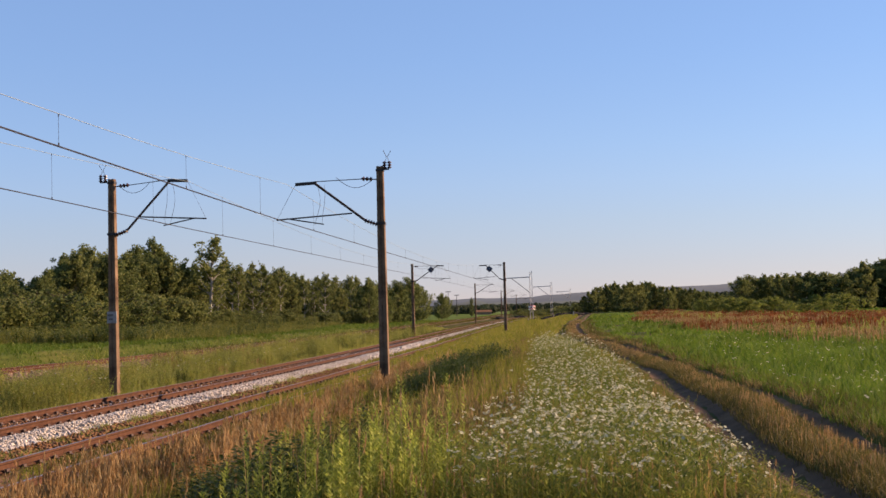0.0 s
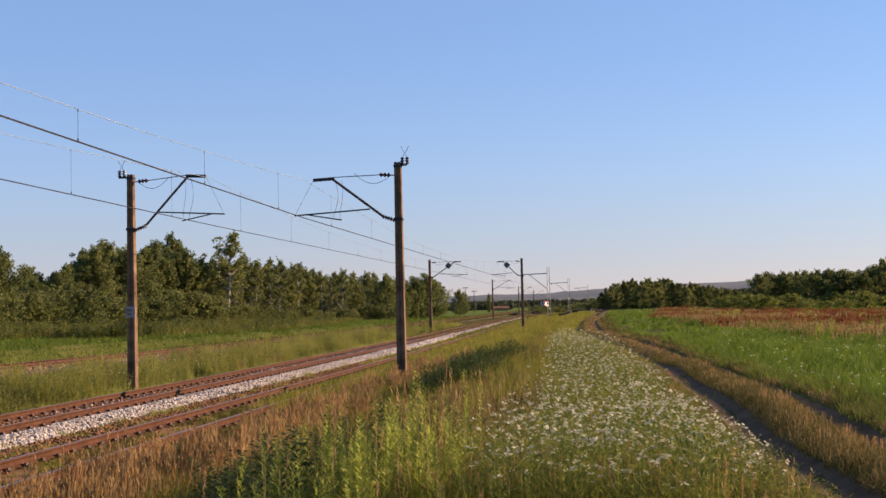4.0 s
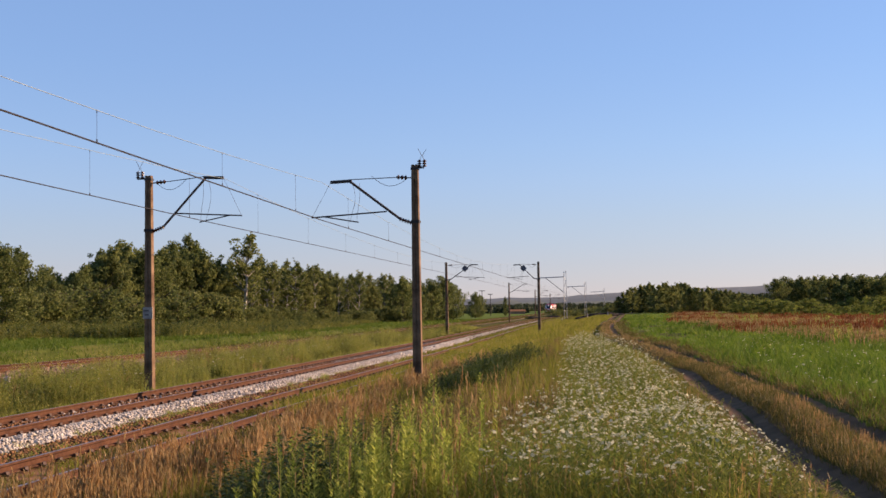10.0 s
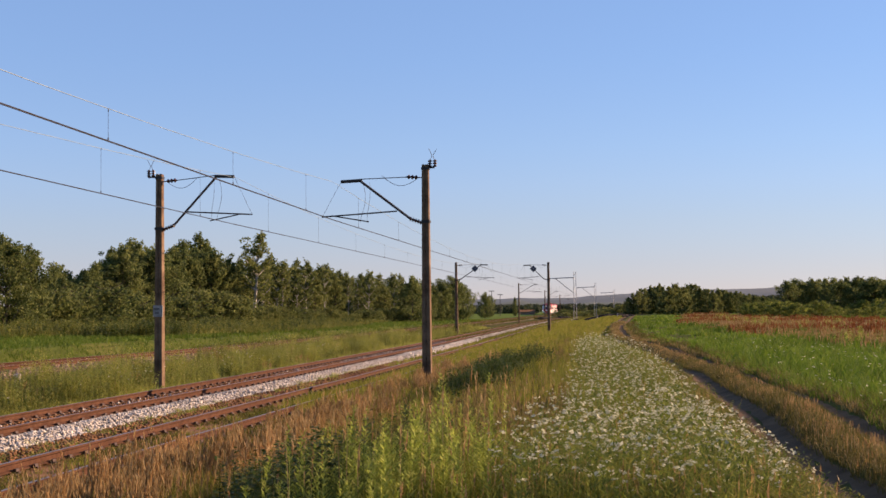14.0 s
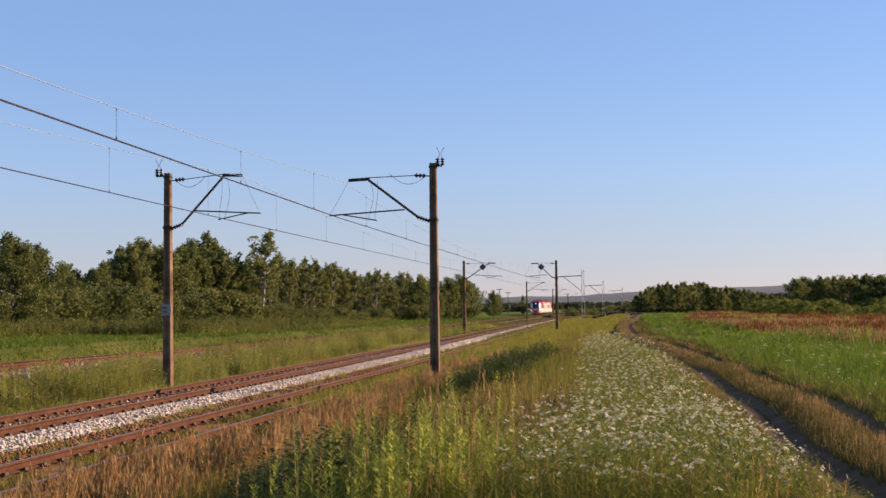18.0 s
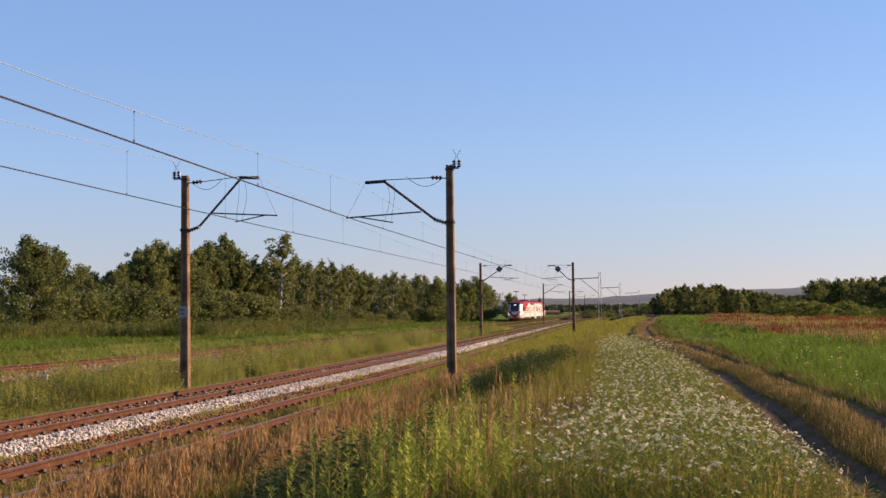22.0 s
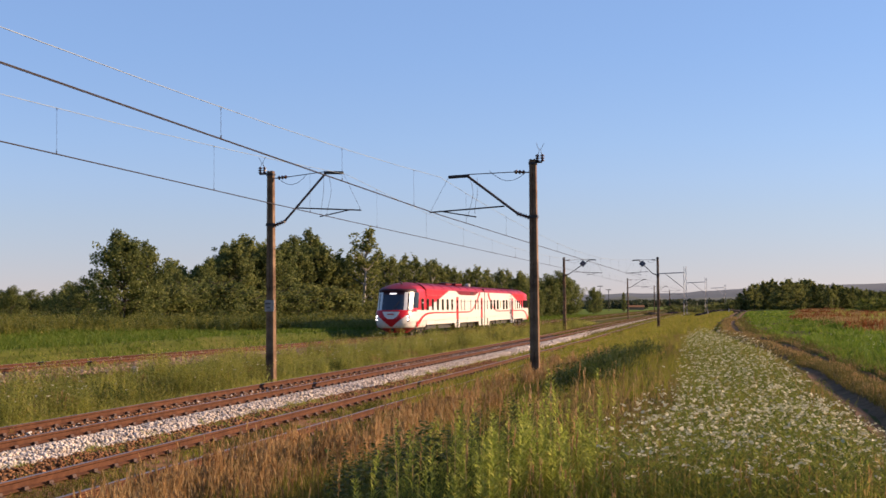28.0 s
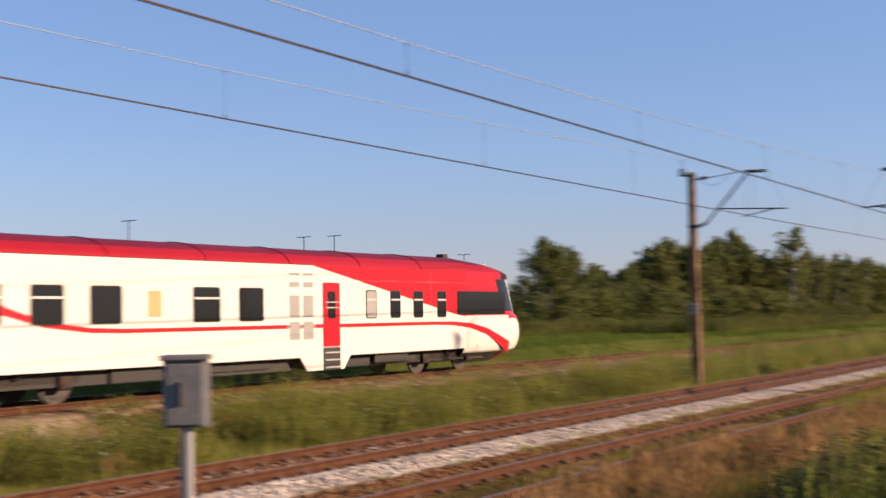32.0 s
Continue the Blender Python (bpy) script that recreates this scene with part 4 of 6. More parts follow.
# ---- small plants, as arrays ----
def blades(rng, pos, height, width, lean, segments=2, twist=True):
    """Tapered blades standing at pos (n,3)."""
    n = len(pos)
    a = rng.random(n) * 2 * np.pi
    side = np.stack([np.cos(a), np.sin(a), 0 * a], -1)
    b = rng.random(n) * 2 * np.pi
    out = np.stack([np.cos(b), np.sin(b), 0 * b], -1) * (lean * (0.3 + rng.random(n)))[:, None]
    rows = []
    for k in range(segments + 1):
        f = k / segments
        c = pos + np.stack([0 * a, 0 * a, height * f * (1 - 0.12 * f)], -1) + out * height[:, None] * f * f
        w = (width * (1 - f) ** 0.7)[:, None] if k < segments else None
        rows.append((c - side * w, c + side * w) if w is not None else (c,))
    verts = np.stack([p for r in rows for p in r], 1)
    m = verts.shape[1]
    tris = []
    for k in range(segments):
        i = 2 * k
        if k < segments - 1:
            tris += [(i, i + 1, i + 3), (i, i + 3, i + 2)]
        else:
            tris += [(i, i + 1, i + 2)]
    faces = (np.array(tris)[None] + (np.arange(n) * m)[:, None, None])
    return verts.reshape(-1, 3), faces.reshape(-1, 3)


def join_arrays(parts):
    vs, fs, base = [], [], 0
    for v, f in parts:
        vs.append(v)
        fs.append(f + base)
        base += len(v)
    return np.concatenate(vs), np.concatenate(fs)


def stuff(name, arrays, mat, label, category):
    v, f = arrays
    ob = put(name, quick_mesh(name, v, f, mat, 3))
    return tagged(ob, label, category, kind="stuff")


def scattered(rng, n, x0, x1, y0, y1, mask=None, near=True, follow=None):
    """Points on the ground, denser near the camera."""
    x = x0 + (x1 - x0) * rng.random(n)
    u = rng.random(n)
    y = y0 * (y1 / y0) ** u if near else y0 + (y1 - y0) * u
    if follow is not None:
        x = x + follow(y)
    keep = np.ones(n, bool) if mask is None else mask(x, y)
    x, y = x[keep], y[keep]
    return np.stack([x, y, ground_z(x, y)], -1)


def patchy(x, y, s, seed):
    return 0.5 + 0.25 * np.sin(x * s + seed) + 0.25 * np.sin(y * s * 0.7 + 1.7 * seed + np.sin(x * s * 0.6)) 


def off_path(x, y):
    d = np.abs(np.abs(x - path_x(y)) - RUT)
    return d > 0.27


# ---- the lines ----
M.update(
    grass_green=leafy("fresh_grass", ((0.0, (0.15, 0.18, 0.022)), (0.5, (0.235, 0.255, 0.034)), (0.85, (0.32, 0.295, 0.055)), (1.0, (0.42, 0.31, 0.115))), through=0.52),
    grass_bank=leafy("yellow_green_bank_grass", ((0.0, (0.16, 0.18, 0.024)), (0.5, (0.26, 0.27, 0.04)), (0.85, (0.36, 0.33, 0.07)), (1.0, (0.42, 0.3, 0.13))), through=0.55),
    grass_field=leafy("field_grass", ((0.0, (0.085, 0.17, 0.015)), (0.6, (0.15, 0.245, 0.025)), (1.0, (0.25, 0.30, 0.05))), through=0.45),
    grass_lush=leafy("lush_dark_grass", ((0.0, (0.055, 0.11, 0.012)), (0.6, (0.10, 0.17, 0.02)), (1.0, (0.18, 0.23, 0.04))), through=0.5),
    grass_deep=leafy("deep_green_grass", ((0.0, (0.085, 0.15, 0.018)), (0.6, (0.14, 0.21, 0.028)), (1.0, (0.22, 0.25, 0.05))), through=0.45),
    grass_dry=leafy("dry_tan_grass", ((0.0, (0.313, 0.174, 0.074)), (0.5, (0.470, 0.296, 0.139)), (1.0, (0.574, 0.418, 0.226))), through=0.45),
    grass_rut=leafy("brown_path_grass", ((0.0, (0.13, 0.10, 0.036)), (0.5, (0.25, 0.18, 0.07)), (1.0, (0.42, 0.30, 0.14))), through=0.4),
    weed=leafy("tall_weed_leaves", ((0.0, (0.23, 0.30, 0.05)), (0.5, (0.38, 0.44, 0.08)), (1.0, (0.55, 0.57, 0.16))), through=0.66),
    carrot=leafy("wild_carrot_leaves", ((0.0, (0.12, 0.17, 0.035)), (0.5, (0.22, 0.27, 0.055)), (0.9, (0.34, 0.36, 0.09)), (1.0, (0.38, 0.28, 0.13))), through=0.58),
    herb=leafy("yellow_green_herbs", ((0.0, (0.24, 0.27, 0.05)), (0.5, (0.39, 0.41, 0.09)), (0.9, (0.52, 0.5, 0.15)), (1.0, (0.55, 0.42, 0.2))), through=0.58),
    herb_olive=leafy("olive_herbs", ((0.0, (0.13, 0.15, 0.028)), (0.5, (0.22, 0.235, 0.048)), (1.0, (0.34, 0.31, 0.09))), through=0.4),
    # dark-leaved plants; on the weed undergrowth this tone stands in for shade
    weed_dark=leafy("dark_weed_and_shade_leaves", ((0.0, (0.045, 0.07, 0.015)), (0.6, (0.085, 0.125, 0.028)), (1.0, (0.17, 0.19, 0.06))), through=0.4),
    umbel=leafy("white_umbels", ((0.0, (0.62, 0.6, 0.42)), (0.5, (0.85, 0.82, 0.66)), (1.0, (0.95, 0.92, 0.8))), through=0.5),
    sorrel=leafy("red_brown_sorrel", ((0.0, (0.2, 0.045, 0.018)), (0.5, (0.33, 0.095, 0.035)), (0.9, (0.40, 0.18, 0.07)), (1.0, (0.25, 0.22, 0.06)))),
    yellow=leafy("yellow_flowers", ((0.0, (0.45, 0.30, 0.03)), (1.0, (0.6, 0.45, 0.06)))),
    grass_olive=leafy("olive_grass", ((0.0, (0.081, 0.081, 0.020)), (0.5, (0.140, 0.131, 0.030)), (1.0, (0.225, 0.180, 0.059)))),
    soil=worn("grey_packed_soil", (0.08, 0.044, 0.02), (0.16, 0.095, 0.048), 1.5, 0.95, fine=25, strength=0.5),
    # distance haze is painted into these bluish, greyed base colours
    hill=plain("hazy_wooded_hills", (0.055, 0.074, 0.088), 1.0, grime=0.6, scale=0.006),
    leaf_far=leafy("hazy_far_leaves", ((0.0, (0.035, 0.05, 0.03)), (0.5, (0.06, 0.08, 0.045)), (1.0, (0.1, 0.12, 0.065))), through=0.4),
    haze_wood=plain("far_woods", (0.045, 0.062, 0.048), 1.0, grime=0.6, scale=0.03),
)

track("rusty railway track with white ballast beside it", lambda y: bend(y) + FAR_TRACK, lambda y: 0.0, 6.0, 0.64, 150)
track("rusty railway track half grown over with grass", lambda y: bend(y) + NEAR_TRACK, lambda y: -0.02, 6.0, 0.64, 130, sunk=0.075)
track("rusty branch railway track on brown ballast", branch_x, branch_z, 12.0, 0.64, 110, clips=False)

mast(-16.1, 40.6, 1, "stained concrete catenary mast with a small grey plate", "concrete catenary masts", reach=2.68, plate=True, top=7.17, stay=0.25, foot_z=5.27, tip_z=7.02, arm_z=5.78)
mast(-6.5, 39.1, -1, "stained concrete catenary mast among tall weeds", "concrete catenary masts", reach=2.8, top=7.07, stay=0.41, horn=0.15, foot_z=5.22, tip_z=6.58, arm_z=5.52)
mast(-17.12, 121.0, 1, "concrete catenary mast with a dark diamond sign", "concrete catenary masts", reach=3.15, diamond=True, horn=0)
mast(-8.17, 124.0, -1, "concrete catenary mast with a dark diamond sign", "concrete catenary masts", reach=2.5, diamond=True, horn=0)
for mx, my in ((-20.1, 223.0), (-21.8, 316.0), (-23.6, 415.0)):
    mast(mx, my, 1, "slim concrete catenary mast far down the line", "concrete catenary masts", reach=3.4, horn=0)
for mx, my, mh in ((-10.7, 240.0, 9.5), (-9.9, 349.0, 9.5), (-6.4, 477.0, 9.5)):
    lattice_mast(mx, my, mh, 5.2, -1, "grey steel lattice mast with a long cantilever", "lattice masts")

overhead("overhead line of the nearer track", [(-6.8, -37, 5.35, 6.7), (-9.6, 39.1, 5.35, 6.60), (-11.0, 124, 5.4, 6.9), (-13.0, 240, 5.4, 6.9), (-14.2, 349, 5.4, 6.9)], 0.95)
overhead("overhead line of the farther track", [(-11.2, -37, 5.35, 6.9), (-13.35, 40.6, 5.36, 6.98), (-14.7, 121, 5.4, 6.9), (-17.2, 223, 5.4, 6.9), (-18.6, 316, 5.4, 6.9), (-19.5, 415, 5.4, 6.9)], 0.95)


# ---- equipment cabinet on its post ----
def cabinet(x, y, z):
    g = float(ground_z(x, y))
    t = thing("equipment_cabinet", x, y, g, "grey metal equipment cabinet on a steel post", "cabinet", rz=38)
    h = z - g
    part("post", rod(bmesh.new(), (0, 0, -0.4), (0, 0, h - 0.2), 0.038, 0.038, 10), M["galvanised"], t, "pale galvanised steel post")
    part("cabinet_body", one_box(0, 0, h, 0.24, 0.17, 0.40, 0.008), M["cabinet_grey"], t)
    d = part("cabinet_door", one_box(0, -0.095, h - 0.005, 0.21, 0.02, 0.36, 0.006), M["cabinet_grey"], t)
    part("door_handle", one_box(-0.03, -0.112, h + 0.0, 0.03, 0.02, 0.14, 0.006), M["black"], d, "dark recessed handle")
    part("cabinet_lid", one_box(0, -0.005, h + 0.21, 0.29, 0.23, 0.03, 0.006), M["cabinet_grey"], t)
    bm = bmesh.new()
    for sx in (-1, 1):
        box(bm, sx * 0.125, 0, h, 0.02, 0.05, 0.4)
    part("side_rib", bm, M["galvanised"], t)


cabinet(-5.3, 5.3, 1.95)

# white marker in the grass beside the line
t = thing("kilometre_marker", -19.6, 37.3, float(ground_z(-19.6, 37.3)), "small white stone marker in the grass", "marker stone")
part("stone", one_box(0, 0, 0.22, 0.2, 0.14, 0.62, 0.03), M["white_stone"], t)

# ---- distance ----
def ridge(name, dist, az, el, mat, label, wob, seed):
    rng = np.random.default_rng(seed)
    a = np.radians(np.linspace(60, -45, 160))
    top = np.interp(-np.degrees(a), [-v for v in az], el)
    h = 2.38 + dist * np.tan(np.radians(top)) + wob * (np.sin(a * 90) + 0.6 * np.sin(a * 211 + 1)) + wob * 0.5 * rng.normal(size=len(a))
    verts, faces = [], []
    for k, ang in enumerate(a):
        d = Vector((-math.sin(ang), math.cos(ang), 0))
        for f, hh in ((0.86, -12), (0.93, h[k] * 0.62), (1.0, h[k]), (1.1, -12)):
            p = d * dist * f
            verts.append((p.x, p.y, hh))
    for k in range(len(a) - 1):
        for j in range(3):
            i = k * 4 + j
            faces.append((i, i + 1, i + 5, i + 4))
    ob = put(name, mesh_of(name, verts, faces, mat, smooth_shade=True))
    tagged(ob, label, "hills", kind="structure")


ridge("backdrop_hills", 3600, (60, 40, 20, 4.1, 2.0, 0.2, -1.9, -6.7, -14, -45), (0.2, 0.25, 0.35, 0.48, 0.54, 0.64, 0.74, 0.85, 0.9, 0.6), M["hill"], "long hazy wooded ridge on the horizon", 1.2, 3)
ridge("backdrop_woods", 1500, (60, 40, 20, 8, 4, 0, -4, -14, -45), (0.14, 0.16, 0.18, 0.24, 0.28, 0.26, 0.3, 0.3, 0.2), M["haze_wood"], "dark line of distant woods", 1.6, 4)

# ---- trees ----
TREES = dict(
    round_a=make_tree("broadleaf_tree", 11, 10.0, 3.7, "dark green broadleaf tree with a full crown", "tree", "bark", "leaf_dark", 0.06, "round", 0.13, 130, 34, 6),
    round_b=make_tree("broadleaf_tree", 12, 10.0, 3.2, "dense green broadleaf tree at the wood's edge", "tree", "bark", "leaf_dark", 0.06, "round", 0.13, 150, 32, 6),
    round_c=make_tree("broadleaf_tree", 13, 10.0, 2.8, "light green broadleaf tree with an uneven crown", "tree", "bark", "leaf_light", 0.08, "round", 0.13, 170, 30, 6),
    upright=make_tree("broadleaf_tree", 23, 10.0, 2.5, "upright green tree with a tapering crown", "tree", "bark", "leaf_light", 0.05, "slim", 0.13, 190, 34, 6),
    grove=make_tree("broadleaf_tree", 19, 10.0, 3.2, "broadleaf tree in a dense far grove", "tree", "bark", "leaf_grove", 0.02, "round", 0.17, 110, 28, 6),
    poplar=make_tree("broadleaf_tree", 20, 10.0, 2.6, "tall narrow tree in a dense far grove", "tree", "bark", "leaf_grove", 0.02, "slim", 0.16, 170, 30, 6),
    mass=make_tree("broadleaf_tree", 22, 10.0, 4.4, "dense dark tree with boughs to the ground", "tree", "bark", "leaf_dark", 0.02, "round", 0.18, 62, 30, 6),
    shrub_c=make_tree("shrub", 18, 3.0, 2.0, "bright green shrub behind the sorrel field", "shrub", "bark", "leaf_bright", 0.03, "shrub", 0.12, 130, 22, 5),
    slim_a=make_tree("birch_tree", 14, 10.0, 1.9, "slim birch with a pale trunk and thin crown", "tree", "birch", "leaf_light", 0.42, "slim", 0.12, 230, 22, 5),
    slim_b=make_tree("birch_tree", 15, 10.0, 1.8, "slim aspen with a loose crown and bare stem", "tree", "birch", "leaf_dark", 0.34, "slim", 0.12, 230, 24, 5),
    shrub_a=make_tree("shrub", 16, 3.0, 2.0, "dark green shrub below the trees", "shrub", "bark", "leaf_dark", 0.05, "shrub", 0.11, 150, 20, 5),
    shrub_b=make_tree("shrub", 17, 3.0, 2.2, "light green shrub below the trees", "shrub", "bark", "leaf_light", 0.05, "shrub", 0.11, 150, 20, 5),
)


def plant(kind, az, dist, height, turn, squash=1.0):
    x, y = -dist * math.sin(radians(az)), dist * math.cos(radians(az))
    k = height / (3.0 if kind.startswith("shrub") else 10.0)
    m = pose(x, y, float(ground_z(x, y)) - 0.05, 0, 0, turn) @ Matrix.Diagonal((k * squash, k * squash, k, 1))
    return copy_thing(TREES[kind], m)


def tree_height(az, dist, el):
    x, y = -dist * math.sin(radians(az)), dist * math.cos(radians(az))
    return 2.38 + dist * math.tan(radians(el)) - float(ground_z(x, y))


trng = np.random.default_rng(21)
WOOD_AZ = (6.6, 7.3, 7.9, 9.1, 10.4, 11.7, 12.9, 13.5, 14.6, 15.6, 16.1, 16.9, 18.4, 19.1, 19.9, 21.0, 22.1, 22.8, 23.8, 24.8, 25.5, 26.3)
WOOD_EL = (0.55, 0.75, 1.3, 1.2, 1.65, 1.7, 2.0, 1.95, 2.3, 2.5, 2.4, 2.5, 2.35, 3.15, 3.55, 3.1, 3.1, 3.4, 3.0, 2.15, 1.95, 2.2)
az = 8.0
while az < 26.2:
    for row in range(2):
        a = az + (trng.random() - 0.5) * 0.4
        d = float(np.interp(a, (6, 10, 17, 24, 27), (290, 215, 165, 138, 128))) + row * 9 + trng.random() * 5
        el = float(np.interp(a, WOOD_AZ, WOOD_EL)) * (0.70 + 0.3 * trng.random() if row == 0 else 0.86 + 0.18 * trng.random())
        if a > 18.2:
            kind = ("round_a", "round_b", "round_a", "round_c")[int(trng.integers(4))]
        elif a > 9:
            kind = ("slim_a", "slim_b", "upright", "slim_b", "round_c")[int(trng.integers(5))] if row == 0 else ("upright", "round_c", "round_b")[int(trng.integers(3))]
        else:
            kind = ("round_c", "round_b")[int(trng.integers(2))]
        plant(kind, a, d, tree_height(a, d, el), float(trng.random() * 360), 0.78 + 0.35 * float(trng.random()))
    az += 0.62 if az > 17 else 0.5
for a, d, el in ((10.1, 196, 1.55), (9.5, 205, 1.35), (8.75, 214, 1.4), (8.2, 222, 1.56), (7.75, 232, 1.25), (6.72, 270, 0.78)):
    plant("mass", a, d, tree_height(a, d, el), a * 57, 0.8)
for k in range(26):
    a = 9.0 + k * 0.7
    d = float(np.interp(a, (6, 10, 17, 24, 27), (310, 240, 190, 160, 150)))
    plant("mass", a, d, tree_height(a, d, float(np.interp(a, WOOD_AZ, WOOD_EL)) * 0.72), k * 43, 1.2)
plant("slim_a", 17.33, 160, tree_height(17.33, 160, 3.62), 40, 1.35)
plant("round_a", 28.2, 112, tree_height(28.2, 112, 3.45), 80, 1.05)
plant("round_b", 28.1, 113.5, tree_height(28.1, 113.5, 3.2), 170, 1.1)
plant("round_b", 27.2, 116, tree_height(27.2, 116, 3.0), 200, 0.9)
for a, d, el in ((26.2, 140, 2.2), (25.7, 150, 1.6), (29.8, 130, 1.35), (30.5, 140, 1.15), (31.2, 190, 0.75), (32.2, 190, 0.85), (33.0, 185, 1.02), (33.7, 190, 0.9), (35.2, 210, 1.1), (35.8, 205, 1.35), (36.6, 210, 1.3), (37.3, 200, 1.4), (38.2, 205, 1.5), (39.4, 200, 1.3), (41, 200, 1.5), (43, 210, 1.4), (45, 200, 1.3), (48, 210, 1.4), (52, 210, 1.5)):
    plant("mass", a, d, tree_height(a, d, el), a * 77, 1.0)
    plant("mass", a + 0.35, d + 6, tree_height(a, d, el * 0.75), a * 31, 1.3)
for k in range(92):
    a = 9.2 + k * 0.19 + trng.random() * 0.2
    d = float(np.interp(a, (6, 10, 17, 24, 27), (270, 200, 152, 124, 116))) + trng.random() * 6
    if a > 17.5 and k % 2:
        continue
    plant(("shrub_a", "shrub_b")[int(trng.integers(2))], a, d, (1.5 if a < 16.5 else 2.2) + 2.0 * float(trng.random()) ** 1.5 * (0.6 if a < 16.5 else 1.2), float(trng.random() * 360), 1.1)
for k in range(34):
    a = 0.3 - k * 0.2
    el = float(np.interp(-a, (-0.4, 0.2, 1.4, 2.9, 4.2, 5.2, 6.4), (0.15, 0.86, 1.12, 1.04, 0.8, 0.62, 0.4))) * (0.86 + 0.16 * trng.random())
    d = 280 + 40 * trng.random()
    plant(("poplar", "grove", "poplar")[k % 3] if a > -4.3 else "round_b", a, d, tree_height(a, d, el), k * 99, 1.0)
for k in range(14):
    a = 0.1 - k * 0.48
    plant("mass", a, 335, tree_height(a, 335, float(np.interp(-a, (-0.4, 0.2, 1.4, 2.9, 4.2, 5.2, 6.4), (0.1, 0.6, 0.85, 0.8, 0.6, 0.5, 0.3)))), k * 53, 1.0)
for k in range(34):
    a = -6.95 - k * 0.24 - trng.random() * 0.1
    d = 205 + trng.random() * 30
    el = float(np.interp(-a, (6.9, 7.9, 9.6, 11.6, 12.3, 13.2, 15), (1.25, 1.22, 1.25, 1.3, 1.65, 1.8, 1.8))) * (0.86 + 0.16 * trng.random())
    plant(("round_a", "poplar", "mass")[k % 3], a, d, tree_height(a, d, el), k * 71, 1.15)
for k in range(22):
    a = -5.0 - k * 0.3 - trng.random() * 0.2
    plant("shrub_c", a, 178 + trng.random() * 25, 1.3 + 1.4 * float(trng.random()), k * 37, 1.4)
for k in range(18):
    a = 3.2 - k * 0.22 - trng.random() * 0.1
    plant(("shrub_a", "shrub_b")[k % 2], a, 330 + trng.random() * 60, 1.5 + 1.5 * float(trng.random()), k * 37, 1.6)
plant("round_b", 6.55, 300, tree_height(6.55, 300, 0.62), 10, 0.9)
plant("round_b", 5.35, 330, tree_height(5.35, 330, 0.55), 10, 0.45)
for v in TREES.values():
    for o in (*v.children_recursive, v):
        bpy.data.objects.remove(o)

# ---- far lamp posts ----
for a, d, h in ((6.41, 330, 7.2), (6.02, 360, 6.6)):
    x, y = -d * math.sin(radians(a)), d * math.cos(radians(a))
    t = thing("lamp_post", x, y, 0, "slim grey lamp post far beyond the tracks", "lamp post", "far lamp posts")
    part("post", rod(bmesh.new(), (0, 0, -0.5), (0, 0, h), 0.12, 0.08), M["iron"], t)
    part("lamp_head", one_box(0, 0, h, 1.5, 0.3, 0.18, 0.03), M["iron"], t)

# ---- woods in the middle distance ----
def far_belt(az0, az1, d0, d1, el, n, seed, label):
    """A long strip of rounded far crowns."""
    rng = np.random.default_rng(seed)
    clumps = []
    for k in range(n):
        a, d = az0 + (az1 - az0) * (k + rng.random()) / n, d0 + (d1 - d0) * rng.random()
        top = (2.38 + d * math.tan(radians(el * (0.55 + 0.5 * rng.random()))))
        x, y = -d * math.sin(radians(a)), d * math.cos(radians(a))
        r = 1.5 + 1.6 * rng.random()
        z = top - r * 0.8
        while z > -0.5:
            clumps.append((x + rng.normal() * 0.8, y + rng.normal() * 0.8, z, r))
            r, z = r * 1.12, z - r * 0.9
    v, f = leaf_cloud(rng, clumps, 16, 0.62)
    tagged(put("far_woods", quick_mesh("far_woods", v, f, M["leaf_far"], 4)), label, "woods", kind="stuff")


far_belt(7.4, 0.2, 780, 900, 0.22, 150, 31, "dark belt of trees beyond the railway lines")
far_belt(7.2, 4.4, 500, 560, 0.2, 26, 32, "loose row of dark trees beyond the branch line")
far_belt(-4.3, -7.2, 420, 520, 0.52, 60, 33, "distant dark wood between the two groves")
far_belt(29.5, 58, 480, 620, 0.4, 240, 34, "distant dark wood beyond the meadow")

# ---- low farm building far beyond the lines ----
t = thing("farm_building", -440 * math.sin(radians(4.78)), 440 * math.cos(radians(4.78)), 0.3, "low farm building with a red-brown roof far away", "building", rz=12)
part("wall", one_box(0, 0, 0.5, 5.2, 4.0, 1.1), M["tan_stone"], t, "pale brown rendered wall")
bm = bmesh.new()
gable = [[bm.verts.new((x, y, z)) for y, z in ((-2.3, 1.0), (2.3, 1.0), (0, 1.7))] for x in (-2.8, 2.8)]
for k in range(3):
    bm.faces.new((gable[0][k], gable[0][(k + 1) % 3], gable[1][(k + 1) % 3], gable[1][k]))
bm.faces.new(gable[0][::-1])
bm.faces.new(gable[1])
part("roof", bm, M["brown_stone"], t, "red-brown tiled roof")

# ---- white posts by the far crossing ----
for a, d in ((0.62, 226), (1.55, 232), (2.72, 228)):
    x, y = -d * math.sin(radians(a)), d * math.cos(radians(a))
    t = thing("marker_post", x, y, float(ground_z(x, y)), "small white post by the far crossing", "marker post", "white posts by the crossing")
    part("post", one_box(0, 0, 0.3, 0.2, 0.16, 1.0, 0.02), M["white_stone"], t)

